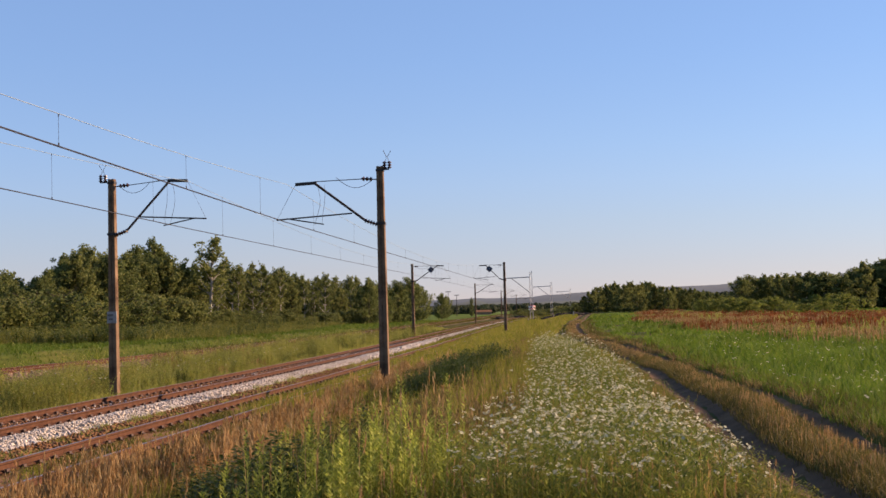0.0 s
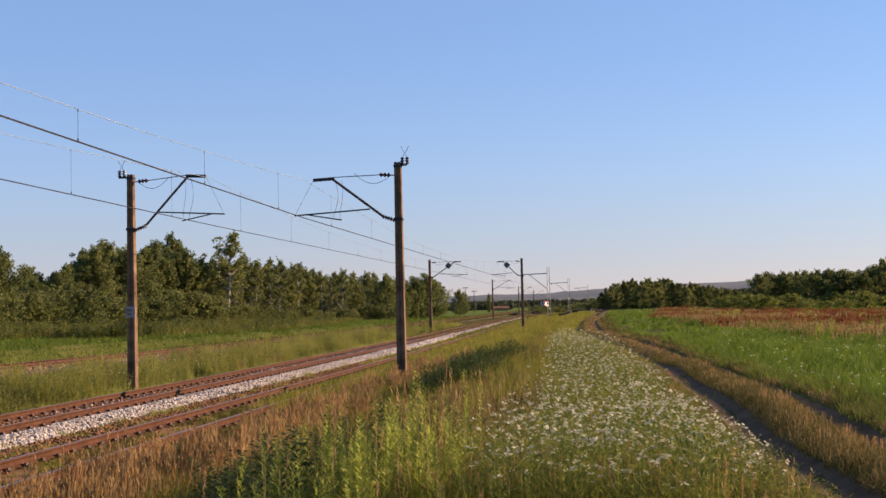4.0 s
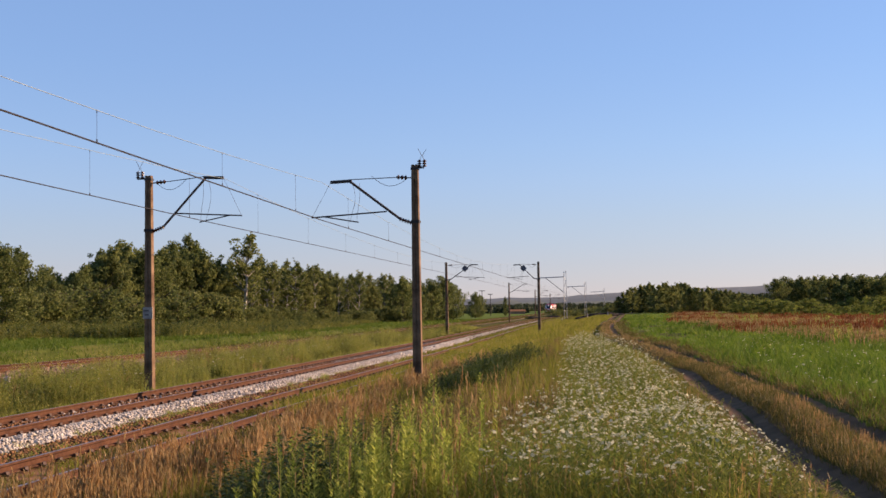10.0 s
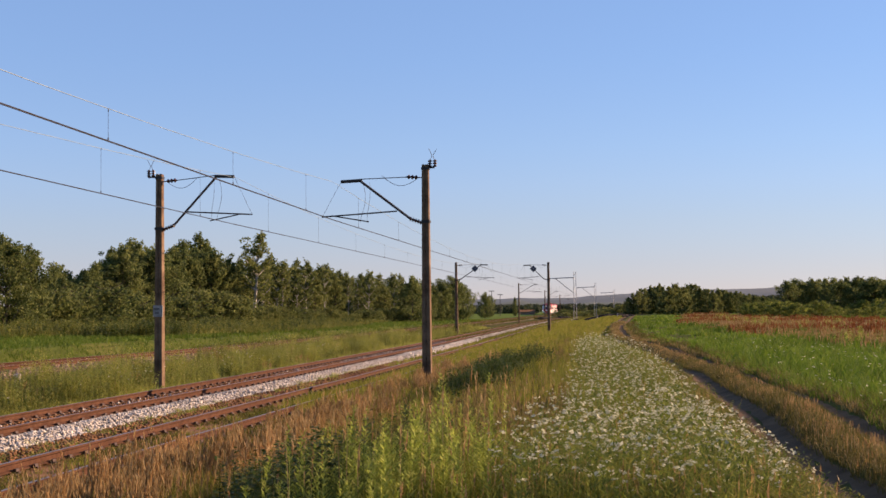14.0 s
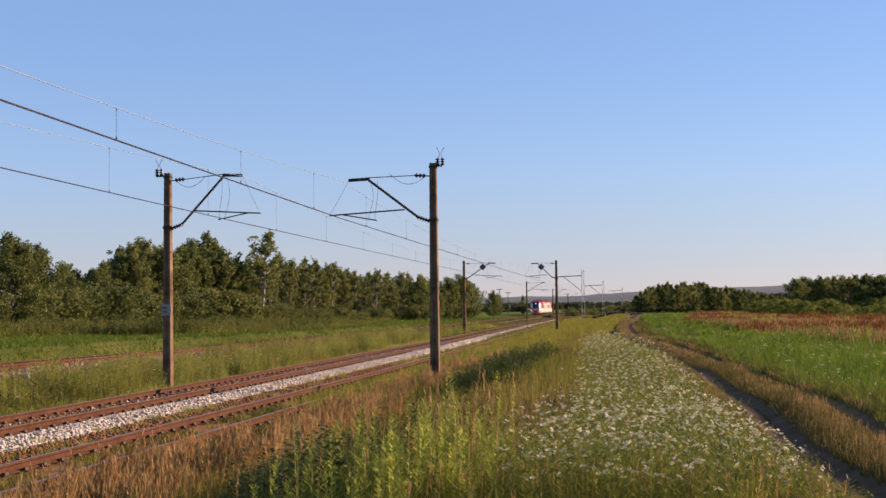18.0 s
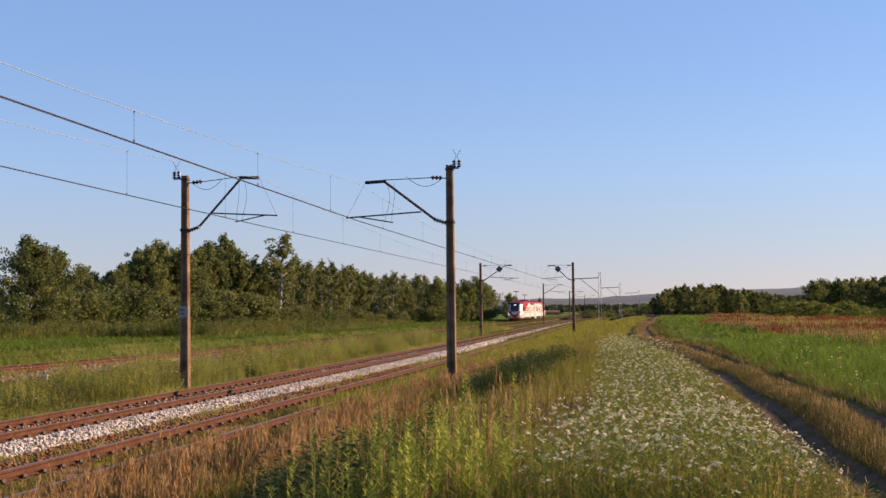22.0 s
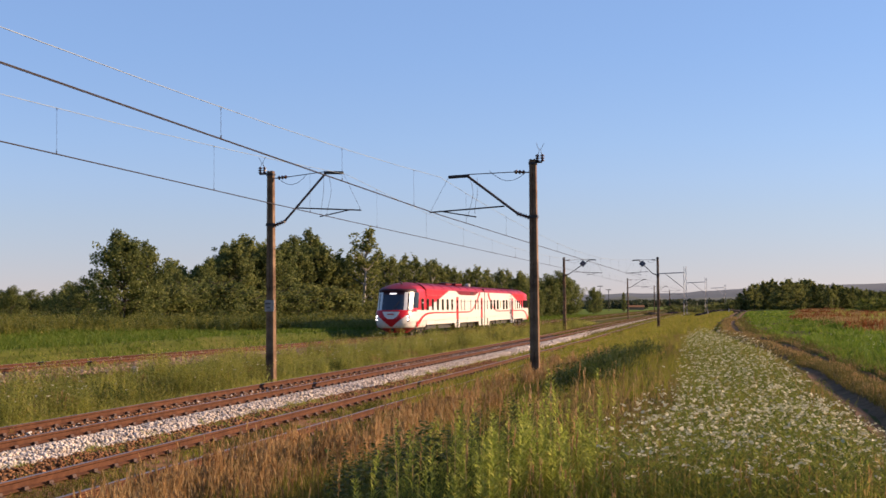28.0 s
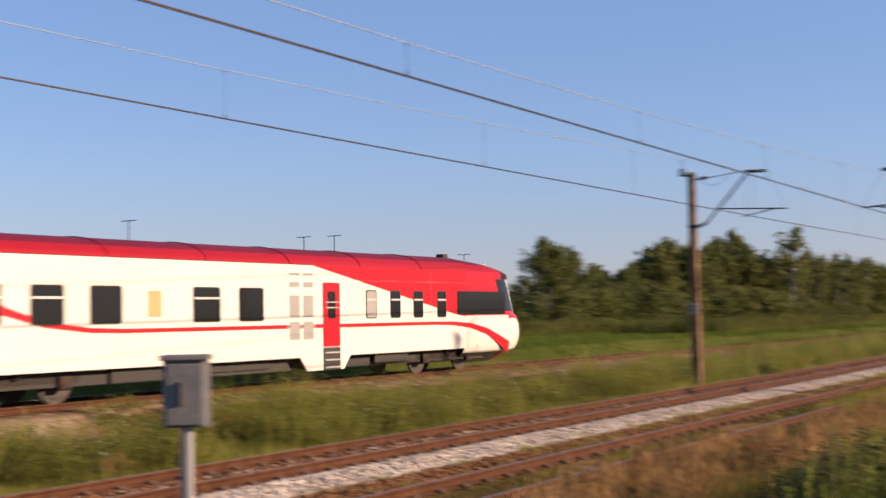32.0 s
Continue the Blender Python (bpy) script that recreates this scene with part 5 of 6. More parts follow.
# ---- spoil heaps far down the line ----
def spoil_heap(az, d, w, h, seed):
    rng = np.random.default_rng(seed)
    x, y = -d * math.sin(radians(az)), d * math.cos(radians(az))
    t = thing("gravel_heap", x, y, float(ground_z(x, y)), "low dark gravel heap far beside the line", "gravel heap", "far gravel heaps")
    bm = bmesh.new()
    bmesh.ops.create_icosphere(bm, subdivisions=3, radius=1)
    for v in bm.verts:
        k = 0.75 + 0.35 * rng.random()
        v.co = (v.co.x * w * k, v.co.y * w * 0.6 * k, max(v.co.z, -0.1) ** 1 * h * k)
    part("gravel", bm, M["bogie"], t)


for i, (a, d, w, h) in enumerate(((2.45, 240, 2.0, 1.1), (2.1, 244, 2.4, 1.0), (1.8, 238, 2.0, 1.2), (1.5, 246, 2.2, 1.0), (1.2, 240, 2.2, 1.3), (0.9, 248, 2.4, 1.0), (0.55, 242, 2.2, 1.1), (0.2, 250, 2.2, 0.9), (3.1, 320, 3.0, 1.4), (4.2, 300, 3.0, 1.2))):
    spoil_heap(a, d, w * 0.8, h * 0.55, i)

# ---- pale hall on the far horizon ----
t = thing("far_hall", -420 * math.sin(radians(34.4)), 420 * math.cos(radians(34.4)), 0.4, "long pale flat-roofed hall on the horizon", "building", rz=34.4)
part("wall", one_box(0, 0, 2.8, 8.0, 6.0, 5.6), M["frosted"], t)
part("roof", one_box(0, 0, 5.75, 8.4, 6.4, 0.3), M["galvanised"], t)

# ---- wheel ruts ----
def rut(off, seed, half):
    rng = np.random.default_rng(seed)
    ys = np.concatenate([np.arange(-4, 60, 0.35), np.arange(60, 250, 1.5)])
    verts, faces, n = [], [], 5
    for y in ys:
        w = half + 0.05 * rng.random() + 0.04 * math.sin(y * 0.8)
        for k in range(n):
            x = float(path_x(y)) + off + w * (k / 2 - 1)
            verts.append((x, y, float(ground_z(x, y)) + 0.008 + 0.012 * rng.random() * (0 < k < n - 1)))
    for i in range(len(ys) - 1):
        for k in range(n - 1):
            q = i * n + k
            faces.append((q, q + 1, q + n + 1, q + n))
    ob = put("rut", mesh_of("rut", verts, faces, M["soil"], smooth_shade=True))
    tagged(ob, "grey bare wheel rut of the farm track", "rut", kind="structure")


rut(-RUT, 1, 0.24)
rut(RUT, 2, 0.18)


# ---- ballast stones ----
def stones(name, n, x0, x1, y0, y1, z, r, mat, label, follow=bend, zf=None):
    rng = np.random.default_rng(n)
    x = x0 + (x1 - x0) * rng.random(n)
    y = y0 * (y1 / y0) ** rng.random(n)
    edge = np.minimum((x - x0) / (x1 - x0), 1 - (x - x0) / (x1 - x0))
    keep = edge + 0.10 * np.sin(y * 0.9) + 0.2 * rng.random(n) > 0.12
    x, y, edge = x[keep] + follow(y[keep]), y[keep], edge[keep]
    n = len(x)
    h = (zf(y) if zf is not None else 0) + z + 0.10 * np.minimum(edge * 3, 1) * rng.random(n)
    base = np.array([(1, 0, 0), (-1, 0, 0), (0, 1, 0), (0, -1, 0), (0, 0, 1), (0, 0, -1)], float)
    size = r * (0.6 + 0.8 * rng.random((n, 1, 1))) * (0.6 + 0.8 * rng.random((n, 6, 1)))
    v = base[None] * size + 0.25 * r * rng.normal(size=(n, 6, 3))
    a = rng.random(n) * 6.28
    c, s_ = np.cos(a), np.sin(a)
    v = np.stack([v[..., 0] * c[:, None] - v[..., 1] * s_[:, None], v[..., 0] * s_[:, None] + v[..., 1] * c[:, None], v[..., 2] * 0.8], -1)
    v += np.stack([x, y, h], -1)[:, None]
    tri = np.array([(0, 2, 4), (2, 1, 4), (1, 3, 4), (3, 0, 4), (2, 0, 5), (1, 2, 5), (3, 1, 5), (0, 3, 5)])
    f = tri[None] + (np.arange(n) * 6)[:, None, None]
    return stuff(name, (v.reshape(-1, 3), f.reshape(-1, 3)), mat, label, "ballast stones")


stones("white_ballast", 26000, -12.95, -11.35, 9, 75, -0.2, 0.036, M["white_stone"], "pale limestone ballast heaped between the tracks")
stones("white_ballast", 9000, -12.8, -11.5, 68, 240, -0.2, 0.075, M["white_stone"], "pale limestone ballast farther along the line")
stones("white_ballast", 900, -14.45, -13.1, 9, 75, -0.2, 0.035, M["white_stone"], "scattered pale ballast between the rails")
stones("brown_ballast", 8000, -14.5, -13.1, 9, 60, -0.21, 0.036, M["brown_stone"], "dark rusty ballast between the rails")
stones("brown_ballast", 17000, -11.75, -10.05, 9, 60, -0.22, 0.036, M["brown_stone"], "rusty brown ballast beside the nearer track")
stones("tan_ballast", 22000, -2.2, 2.9, 18, 110, -0.22, 0.05, M["tan_stone"], "pale brown ballast of the branch track", branch_x, branch_z)

# ---- plants ----
prng = np.random.default_rng(5)


def grass_patch(name, n, x0, x1, y0, y1, h, w, lean, mat, label, mask=None, follow=None, near=True, lift=0.0):
    p = scattered(prng, n, x0, x1, y0, y1, mask, near, follow)
    p[:, 2] += lift
    far = np.maximum(1.0, np.hypot(p[:, 0], p[:, 1]) / 16)
    hh = h * (0.45 + 0.85 * prng.random(len(p))) * beside_rut(p)
    return stuff(name, blades(prng, p, hh, w * far * (0.7 + 0.6 * prng.random(len(p))), lean, 2), mat, label, "grass")


def beside_rut(p):
    """Plants stay low next to the wheel ruts."""
    d = path_x(p[:, 1]) - 1.0 - p[:, 0]
    return np.where(d > -1.7, np.clip(0.25 + (d + 0.1) / 0.8, 0.25, 1.0), np.clip(0.6 + (p[:, 0] - path_x(p[:, 1]) - 0.8) / 0.8, 0.6, 1.0))


def lay(pos, axis_a, axis_b, sa, sb):
    """Flat diamonds round pos."""
    q = np.stack([pos - axis_a * sa, pos + axis_b * sb, pos + axis_a * sa, pos - axis_b * sb], -2).reshape(-1, 3)
    n = len(q) // 4
    f = (np.array([(0, 1, 2), (0, 2, 3)])[None] + (np.arange(n) * 4)[:, None, None]).reshape(-1, 3)
    return q, f


def leafy_stalks(pos, height, leaves, leaf_len, leaf_w, stalk_w, droop=0.3, lean=0.25):
    """Upright stalks set all round with narrow leaves."""
    n = len(pos)
    b = prng.random(n) * 6.28
    out = np.stack([np.cos(b), np.sin(b), 0 * b], -1) * (lean * prng.random(n))[:, None]
    parts = [blades(prng, pos, height, np.full(n, stalk_w), 0.0 + 0 * height, 2)]
    k = np.arange(leaves)
    f = 0.12 + 0.86 * (k[None] + prng.random((n, leaves))) / leaves
    c = pos[:, None] + np.stack([0 * f, 0 * f, height[:, None] * f], -1) + out[:, None] * (height[:, None] * f * f)[..., None]
    a = prng.random((n, leaves)) * 6.28
    d = np.stack([np.cos(a), np.sin(a), 0.75 - droop * prng.random((n, leaves)) * 2], -1)
    d /= np.linalg.norm(d, axis=-1)[..., None]
    side = np.stack([-np.sin(a), np.cos(a), 0 * a], -1)
    ln = (leaf_len * (1.15 - 0.75 * f) * (0.7 + 0.6 * prng.random((n, leaves))))[..., None]
    mid = c + d * ln * 0.5
    v, fc = lay(mid.reshape(-1, 3), d.reshape(-1, 3), side.reshape(-1, 3), (ln * 0.5).reshape(-1, 1), leaf_w)
    parts.append((v, fc))
    return join_arrays(parts)


def seeded_grass(pos, height, w, head):
    """Thin stalks with a feathery head."""
    n = len(pos)
    b = 0.9 + 0.7 * prng.normal(size=n)
    tip = np.stack([np.cos(b), np.sin(b), 0 * b], -1) * (0.10 * height * prng.random(n))[:, None]
    parts = [blades(prng, pos, height, w * np.ones(n), 0.06 + 0 * height, 2)]
    m = 7
    f = 0.72 + 0.28 * prng.random((n, m))
    c = pos[:, None] + np.stack([0 * f, 0 * f, height[:, None] * f * 0.9], -1) + tip[:, None] * (f * f)[..., None]
    a = prng.random((n, m)) * 6.28
    d = np.stack([0.35 * np.cos(a), 0.35 * np.sin(a), 1 + 0 * a], -1)
    side = np.stack([-np.sin(a), np.cos(a), 0 * a], -1)
    v, fc = lay(c.reshape(-1, 3), d.reshape(-1, 3), side.reshape(-1, 3), head, head * 0.13)
    parts.append((v, fc))
    return join_arrays(parts)


def umbels(pos, height, radius):
    """White flat flower heads made of many florets, without their stalks."""
    n, m = len(pos), 7
    top = pos + np.stack([0.05 * prng.normal(size=n), 0.05 * prng.normal(size=n), height], -1)
    a, r = prng.random((n, m)) * 6.28, np.sqrt(prng.random((n, m))) * radius[:, None]
    tilt = 0.35 * prng.normal(size=(n, 2))
    dx, dy = r * np.cos(a), r * np.sin(a)
    c = top[:, None] + np.stack([dx, dy, dx * tilt[:, :1] + dy * tilt[:, 1:] + 0.012 * prng.random((n, m))], -1)
    e = prng.random((n, m)) * 6.28
    ax = np.stack([np.cos(e), np.sin(e), 0.4 * prng.normal(size=(n, m))], -1)
    bx = np.stack([-np.sin(e), np.cos(e), 0.4 * prng.normal(size=(n, m))], -1)
    s = (radius[:, None] * 0.46 * (0.7 + 0.6 * prng.random((n, m)))).reshape(-1, 1)
    return lay(c.reshape(-1, 3), ax.reshape(-1, 3), bx.reshape(-1, 3), s, s)


bank = lambda y: bend(y)
flower_mid = lambda y: path_x(y) - 2.3
def clumped(n, per, x0, x1, y0, y1, r, mask=None, follow=None):
    """Points in clumps of about per, each r wide; also how far out in its clump each one stands."""
    c = scattered(prng, n, x0, x1, y0, y1, mask, True, follow)
    k = np.repeat(np.arange(len(c)), per)
    size = (0.5 + 0.9 * prng.random(len(c)))[k]
    d = prng.normal(size=(len(k), 2)) * (r * size)[:, None]
    p = c[k] + np.concatenate([d, np.zeros((len(k), 1))], 1)
    p[:, 2] = ground_z(p[:, 0], p[:, 1])
    inner = np.exp(-(d ** 2).sum(1) / (2 * (r * size) ** 2))
    return p, (0.55 + 0.45 * inner) * (0.7 + 0.6 * prng.random(len(c)))[k], k


def tufts(name, n, per, x0, x1, y0, y1, h, w, lean, r, mat, label, mask=None, follow=None, lift=0.0):
    """Grass in rounded tufts."""
    p, f, k = clumped(n, per, x0, x1, y0, y1, r, mask, follow)
    p[:, 2] += lift
    far = np.maximum(1.0, np.hypot(p[:, 0], p[:, 1]) / 16)
    hh = h * f * (0.6 + 0.6 * prng.random(len(p))) * beside_rut(p)
    return stuff(name, blades(prng, p, hh, w * far * (0.7 + 0.6 * prng.random(len(p))), lean, 2), mat, label, "grass")


in_field = lambda x, y: (x > path_x(y) + 0.9 + 0.12 * np.sin(y * 1.3)) & (x < 6 + 0.45 * y)
on_bank = lambda x, y: off_path(x, y) & (x < path_x(y) - 1.0)
herb_side = lambda y: np.interp(y, (30, 45, 60, 70, 75, 85, 106, 140, 200, 240), (-33, -35, -36.5, -34, -30, -27.6, -27.8, -31, -40, -52))
# turf
grass_patch("verge_grass", 64000, -2.3, 1.7, 8.5, 250, 0.24, 0.0042, 0.6, M["grass_green"], "long yellow-green meadow grass on the bank", on_bank, bank)
grass_patch("bank_grass", 26000, -6.4, -1.7, 8.5, 26, 0.24, 0.0045, 0.6, M["grass_olive"], "olive grass on the slope of the bank", None, bank)
grass_patch("bank_grass", 50000, -5.9, -0.6, 22, 260, 0.34, 0.0045, 0.5, M["grass_bank"], "bright yellow-green grass along the bank", None, bank)
grass_patch("bank_grass", 46000, -9.0, -5.4, 30, 260, 0.40, 0.0045, 0.5, M["grass_bank"], "grass grown over the nearer track farther on", None, bank, lift=0.16)
tufts("bank_tufts", 420, 40, -5.4, -0.8, 20, 160, 0.62, 0.004, 0.3, 0.35, M["grass_bank"], "yellow-green tufts along the bank", None, bank)
tufts("verge_tufts", 1000, 45, -2.1, 0.8, 9, 200, 0.50, 0.004, 0.35, 0.28, M["grass_green"], "tufts of yellow-green grass on the bank", on_bank, bank)
grass_patch("field_grass", 90000, 2.6, 15, 9, 60, 0.26, 0.0055, 0.8, M["grass_field"], "lush green grass by the farm track", in_field)
grass_patch("field_grass", 100000, -1.5, 70, 30, 260, 0.16, 0.006, 1.0, M["grass_field"], "lush green grass of the field", in_field)
tufts("field_tufts", 2600, 36, 0.5, 50, 9, 200, 0.36, 0.0055, 0.7, 0.30, M["grass_field"], "low tufts of bright green grass in the field", in_field)
tufts("field_hummocks", 520, 70, 3.4, 40, 10, 110, 0.52, 0.006, 0.6, 0.5, M["grass_lush"], "thick lush hummocks of grass in the field", in_field)
tufts("field_edge_tufts", 420, 34, 1.05, 1.6, 9, 140, 0.24, 0.005, 0.7, 0.22, M["grass_olive"], "olive grass tufts along the farm track", None, path_x)
grass_patch("strip_grass", 70000, -19.3, -15.1, 12, 170, 0.3, 0.0055, 0.6, M["herb"], "pale green grass between the tracks", lambda x, y: patchy(x, y, 0.8, 7) > 0.3, bank)
tufts("far_meadow_tufts", 1500, 30, -45, -26.4, 24, 200, 0.34, 0.005, 0.8, 0.4, M["grass_deep"], "soft tufts of bright green grass beyond the branch track", lambda x, y: (y > 0.35 * -x) & (x > herb_side(y) - 1))
grass_patch("far_meadow_grass", 110000, -60, -25.6, 22, 240, 0.24, 0.0055, 1.1, M["grass_deep"], "bright green grass beyond the branch track", lambda x, y: (y > 0.35 * -x) & (x > herb_side(y) - 2))
grass_patch("track_weeds", 60000, -9.85, -7.5, 9, 120, 0.11, 0.006, 0.8, M["grass_olive"], "low weeds grown over the nearer track", lambda x, y: patchy(x, y, 1.3, 4) > 0.12, bank, lift=0.14)
tufts("track_tufts", 260, 40, -9.6, -7.7, 10, 90, 0.17, 0.005, 0.8, 0.16, M["grass_green"], "green weed tufts between the rails", None, bank, lift=0.14)
tufts("ballast_tufts", 130, 45, -11.6, -10.4, 11, 70, 0.22, 0.005, 0.8, 0.15, M["herb"], "small weed tufts growing in the ballast", None, bank, lift=0.15)
grass_patch("line_weeds", 20000, -11.2, -6.5, 60, 420, 0.26, 0.006, 0.6, M["grass_green"], "weeds spreading over the line farther on", lambda x, y: patchy(x, y, 0.6, 4) > 0.2, bank, lift=0.14)
p = scattered(prng, 26000, -3.0, 3.2, 70, 420, lambda x, y: np.abs(np.abs(x - branch_x(y)) - 0.75) > 0.2, True, branch_x)
p[:, 2] = branch_z(p[:, 1]) - 0.22
stuff("branch_weeds", blades(prng, p, 0.14 + 0.2 * prng.random(len(p)), 0.007 * np.hypot(p[:, 0], p[:, 1]) / 16, 0.6, 2), M["grass_olive"], "weeds spreading over the branch line farther on", "grass")
p = scattered(prng, 26000, -16.2, -6.6, 100, 420, None, True, bank)
p[:, 2] = -0.22
stuff("line_weeds", blades(prng, p, 0.12 + 0.14 * prng.random(len(p)), 0.006 * np.hypot(p[:, 0], p[:, 1]) / 16, 0.6, 2), M["grass_olive"], "sparse weeds over both tracks far off", "grass")
# dry reed grass along the track
p, f, k = clumped(210, 38, -7.7, -5.3, 9.0, 52, 0.17, lambda x, y: patchy(x, y, 0.9, 2) > 0.36, bank)
hh = 0.92 * f * (0.7 + 0.4 * prng.random(len(p))) * (0.75 + 0.25 * smooth(-7.9, -6.9, p[:, 0] - bend(p[:, 1])))
stuff("dry_reed_grass", seeded_grass(p, hh, 0.0028, 0.065), M["grass_dry"], "dry tan reed grass with feathery heads beside the track", "grass")
p, f, k = clumped(90, 22, -5.8, -1.9, 13, 80, 0.25, None, bank)
stuff("dry_reed_grass", seeded_grass(p, 0.62 * f * (0.7 + 0.4 * prng.random(len(p))), 0.0035, 0.045), M["grass_rut"], "dry brown grass stalks among the weeds", "grass")
grass_patch("dry_undergrowth", 40000, -7.6, -3.6, 9, 45, 0.32, 0.0045, 0.6, M["grass_olive"], "olive undergrowth below the dry grass", None, bank)
tufts("bank_tufts", 520, 45, -7.2, -3.4, 14, 80, 0.60, 0.0042, 0.4, 0.26, M["grass_bank"], "yellow-green grass tufts between the dry reeds", None, bank)
# tall weeds, in clumps
p, f, k = clumped(24, 8, -2.5, -1.2, 8.9, 12.2, 0.2, None, bank)
stuff("tall_weeds", leafy_stalks(p, 0.62 * f * (0.65 + 0.5 * prng.random(len(p))), 46, 0.11, 0.007, 0.005, 0.12), M["weed"], "tall bright green leafy weeds on the bank", "weeds")
p, f, k = clumped(34, 2, -3.0, -1.2, 9.2, 14.0, 0.14, None, bank)
stuff("weed_spires", leafy_stalks(p, 1.0 * f * (0.75 + 0.4 * prng.random(len(p))), 100, 0.11, 0.007, 0.006, 0.05, 0.15), M["weed"], "single tall spires of green weeds on the bank", "weeds")
p = scattered(prng, 60, -3.6, -1.2, 9.4, 18, None, True, bank)
stuff("bent_stalks", seeded_grass(p, 0.95 * (0.7 + 0.45 * prng.random(len(p))), 0.005, 0.05), M["grass_dry"], "single pale bent grass stalks above the weeds", "grass")
# dark blades paint the shade in the gaps between the weeds
grass_patch("weed_undergrowth", 15000, -4.8, -2.2, 8.8, 19, 0.40, 0.006, 0.5, M["weed_dark"], "undergrowth between the tall weeds, coloured dark as shade", None, bank)
p, f, k = clumped(46, 24, -5.0, -3.7, 31, 50, 0.4, None, bank)
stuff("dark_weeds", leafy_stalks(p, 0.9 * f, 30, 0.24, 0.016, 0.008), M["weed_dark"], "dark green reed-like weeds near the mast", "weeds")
for cx, cy, cn in ((-4.3, 14.8, 50), (-3.9, 13.6, 44), (-3.4, 12.3, 40), (-2.9, 10.6, 30), (-3.3, 18.0, 36)):
    d = prng.normal(size=(cn, 2)) * 0.38
    p = np.stack([cx + d[:, 0], cy + d[:, 1], ground_z(cx + d[:, 0], cy + d[:, 1])], -1)
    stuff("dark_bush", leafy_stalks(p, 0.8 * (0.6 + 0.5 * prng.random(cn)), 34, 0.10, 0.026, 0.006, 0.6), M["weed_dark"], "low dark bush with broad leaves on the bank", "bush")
p, f, k = clumped(26, 26, -2.3, -0.9, 12, 24, 0.2, None, bank)
stuff("dry_reed_grass", seeded_grass(p, 0.7 * f * (0.7 + 0.4 * prng.random(len(p))), 0.003, 0.04), M["grass_rut"], "withered brown stalks between weeds and flowers", "grass")
# rough herbs in front of the wood
p, f, k = clumped(1150, 12, -14, 0.0, 30, 230, 0.7, None, herb_side)
far = np.hypot(p[:, 0], p[:, 1])
hh = np.interp(far, (50, 65, 100, 200), (1.1, 1.0, 0.8, 0.75)) * f * (0.7 + 0.5 * prng.random(len(p)))
stuff("rough_herbs", leafy_stalks(p, hh, 22, 0.24, 0.03, 0.012, 0.25), M["herb_olive"], "rough olive herbs in front of the wood", "weeds")
p, f, k = clumped(80, 16, -9, -1, 34, 200, 0.8, None, herb_side)
stuff("dark_herbs", leafy_stalks(p, 1.0 * f, 26, 0.26, 0.05, 0.012, 0.4), M["weed_dark"], "dark brambles in front of the wood", "weeds")
for cx, cy, cn in ((-31.9, 72.5, 60), (-30.6, 75.0, 60), (-29.6, 78.0, 40), (-37.2, 66.0, 40)):
    d = prng.normal(size=(cn, 2)) * 0.7
    p = np.stack([cx + d[:, 0], cy + d[:, 1], ground_z(cx + d[:, 0], cy + d[:, 1])], -1)
    stuff("bramble_bush", leafy_stalks(p, 1.25 * (0.6 + 0.5 * prng.random(cn)), 40, 0.16, 0.04, 0.01, 0.6, 0.6), M["weed_dark"], "dark bramble bush at the foot of the wood", "bush")
grass_patch("herb_grass", 54000, -95, -27, 30, 230, 0.55, 0.012, 0.5, M["herb_olive"], "olive grass at the foot of the wood", lambda x, y: (y > 0.5 * -x) & (x < herb_side(y)))
# wild carrot meadow
p = scattered(prng, 5600, -1.6, 1.0, 8.5, 62, lambda x, y: (patchy(x, y, 0.9, 3) > 0.12) & (x > np.interp(y, (9, 14, 20, 42, 62), (-0.8, -0.55, -0.6, -1.6, -2.3)) - 0.5 * prng.random(len(x))) & (x < path_x(y) - np.interp(y, (10, 20, 35), (1.5, 1.65, 1.9)) + 0.2 * prng.random(len(x))), True, flower_mid)
hh = 0.64 * (0.5 + 0.75 * prng.random(len(p))) * np.clip(0.35 + (path_x(p[:, 1]) - 1.15 - p[:, 0]) / 1.2, 0.35, 1)
stuff("flower_stalks", leafy_stalks(p, hh * 0.96, 20, 0.12, 0.0065, 0.003, 0.2), M["carrot"], "green stalks of the white-flowered meadow", "flowers")
stuff("white_flowers", umbels(p, hh, 0.025 * (0.4 + 0.9 * prng.random(len(p)) ** 1.3)), M["umbel"], "white umbel flowers in a dense meadow patch", "flowers")
p = scattered(prng, 1600, -2.3, 0.9, 8.5, 60, None, True, flower_mid)
stuff("dry_stalks", seeded_grass(p, 0.48 * (0.5 + 0.7 * prng.random(len(p))) * np.clip(beside_rut(p), 0.4, 1), 0.003, 0.03), M["grass_dry"], "dry grass stalks between the white flowers", "grass")
# between the tracks
for n, per, r, top, key, text in ((170, 56, 0.42, 1.2, "herb", "feathery yellow-green weeds between the tracks"), (110, 40, 0.42, 0.95, "herb_olive", "olive weeds between the tracks"), (50, 26, 0.3, 0.75, "weed_dark", "dark green weeds between the tracks")):
    p, f, k = clumped(n, per, -19.2, -15.7, 13, 150, r, None, bank)
    stuff("strip_weeds", leafy_stalks(p, top * f * (0.6 + 0.6 * prng.random(len(p))), 20, 0.17, 0.012, 0.006, 0.15), M[key], text, "weeds")
p = scattered(prng, 900, -20.0, -15.4, 13, 120, lambda x, y: patchy(x, y, 0.7, 5) > 0.4, True, bank)
stuff("white_flowers", umbels(p, 0.6 + 0.4 * prng.random(len(p)), 0.032 * (0.6 + 0.7 * prng.random(len(p)))), M["umbel"], "scattered white umbels between the tracks", "flowers")
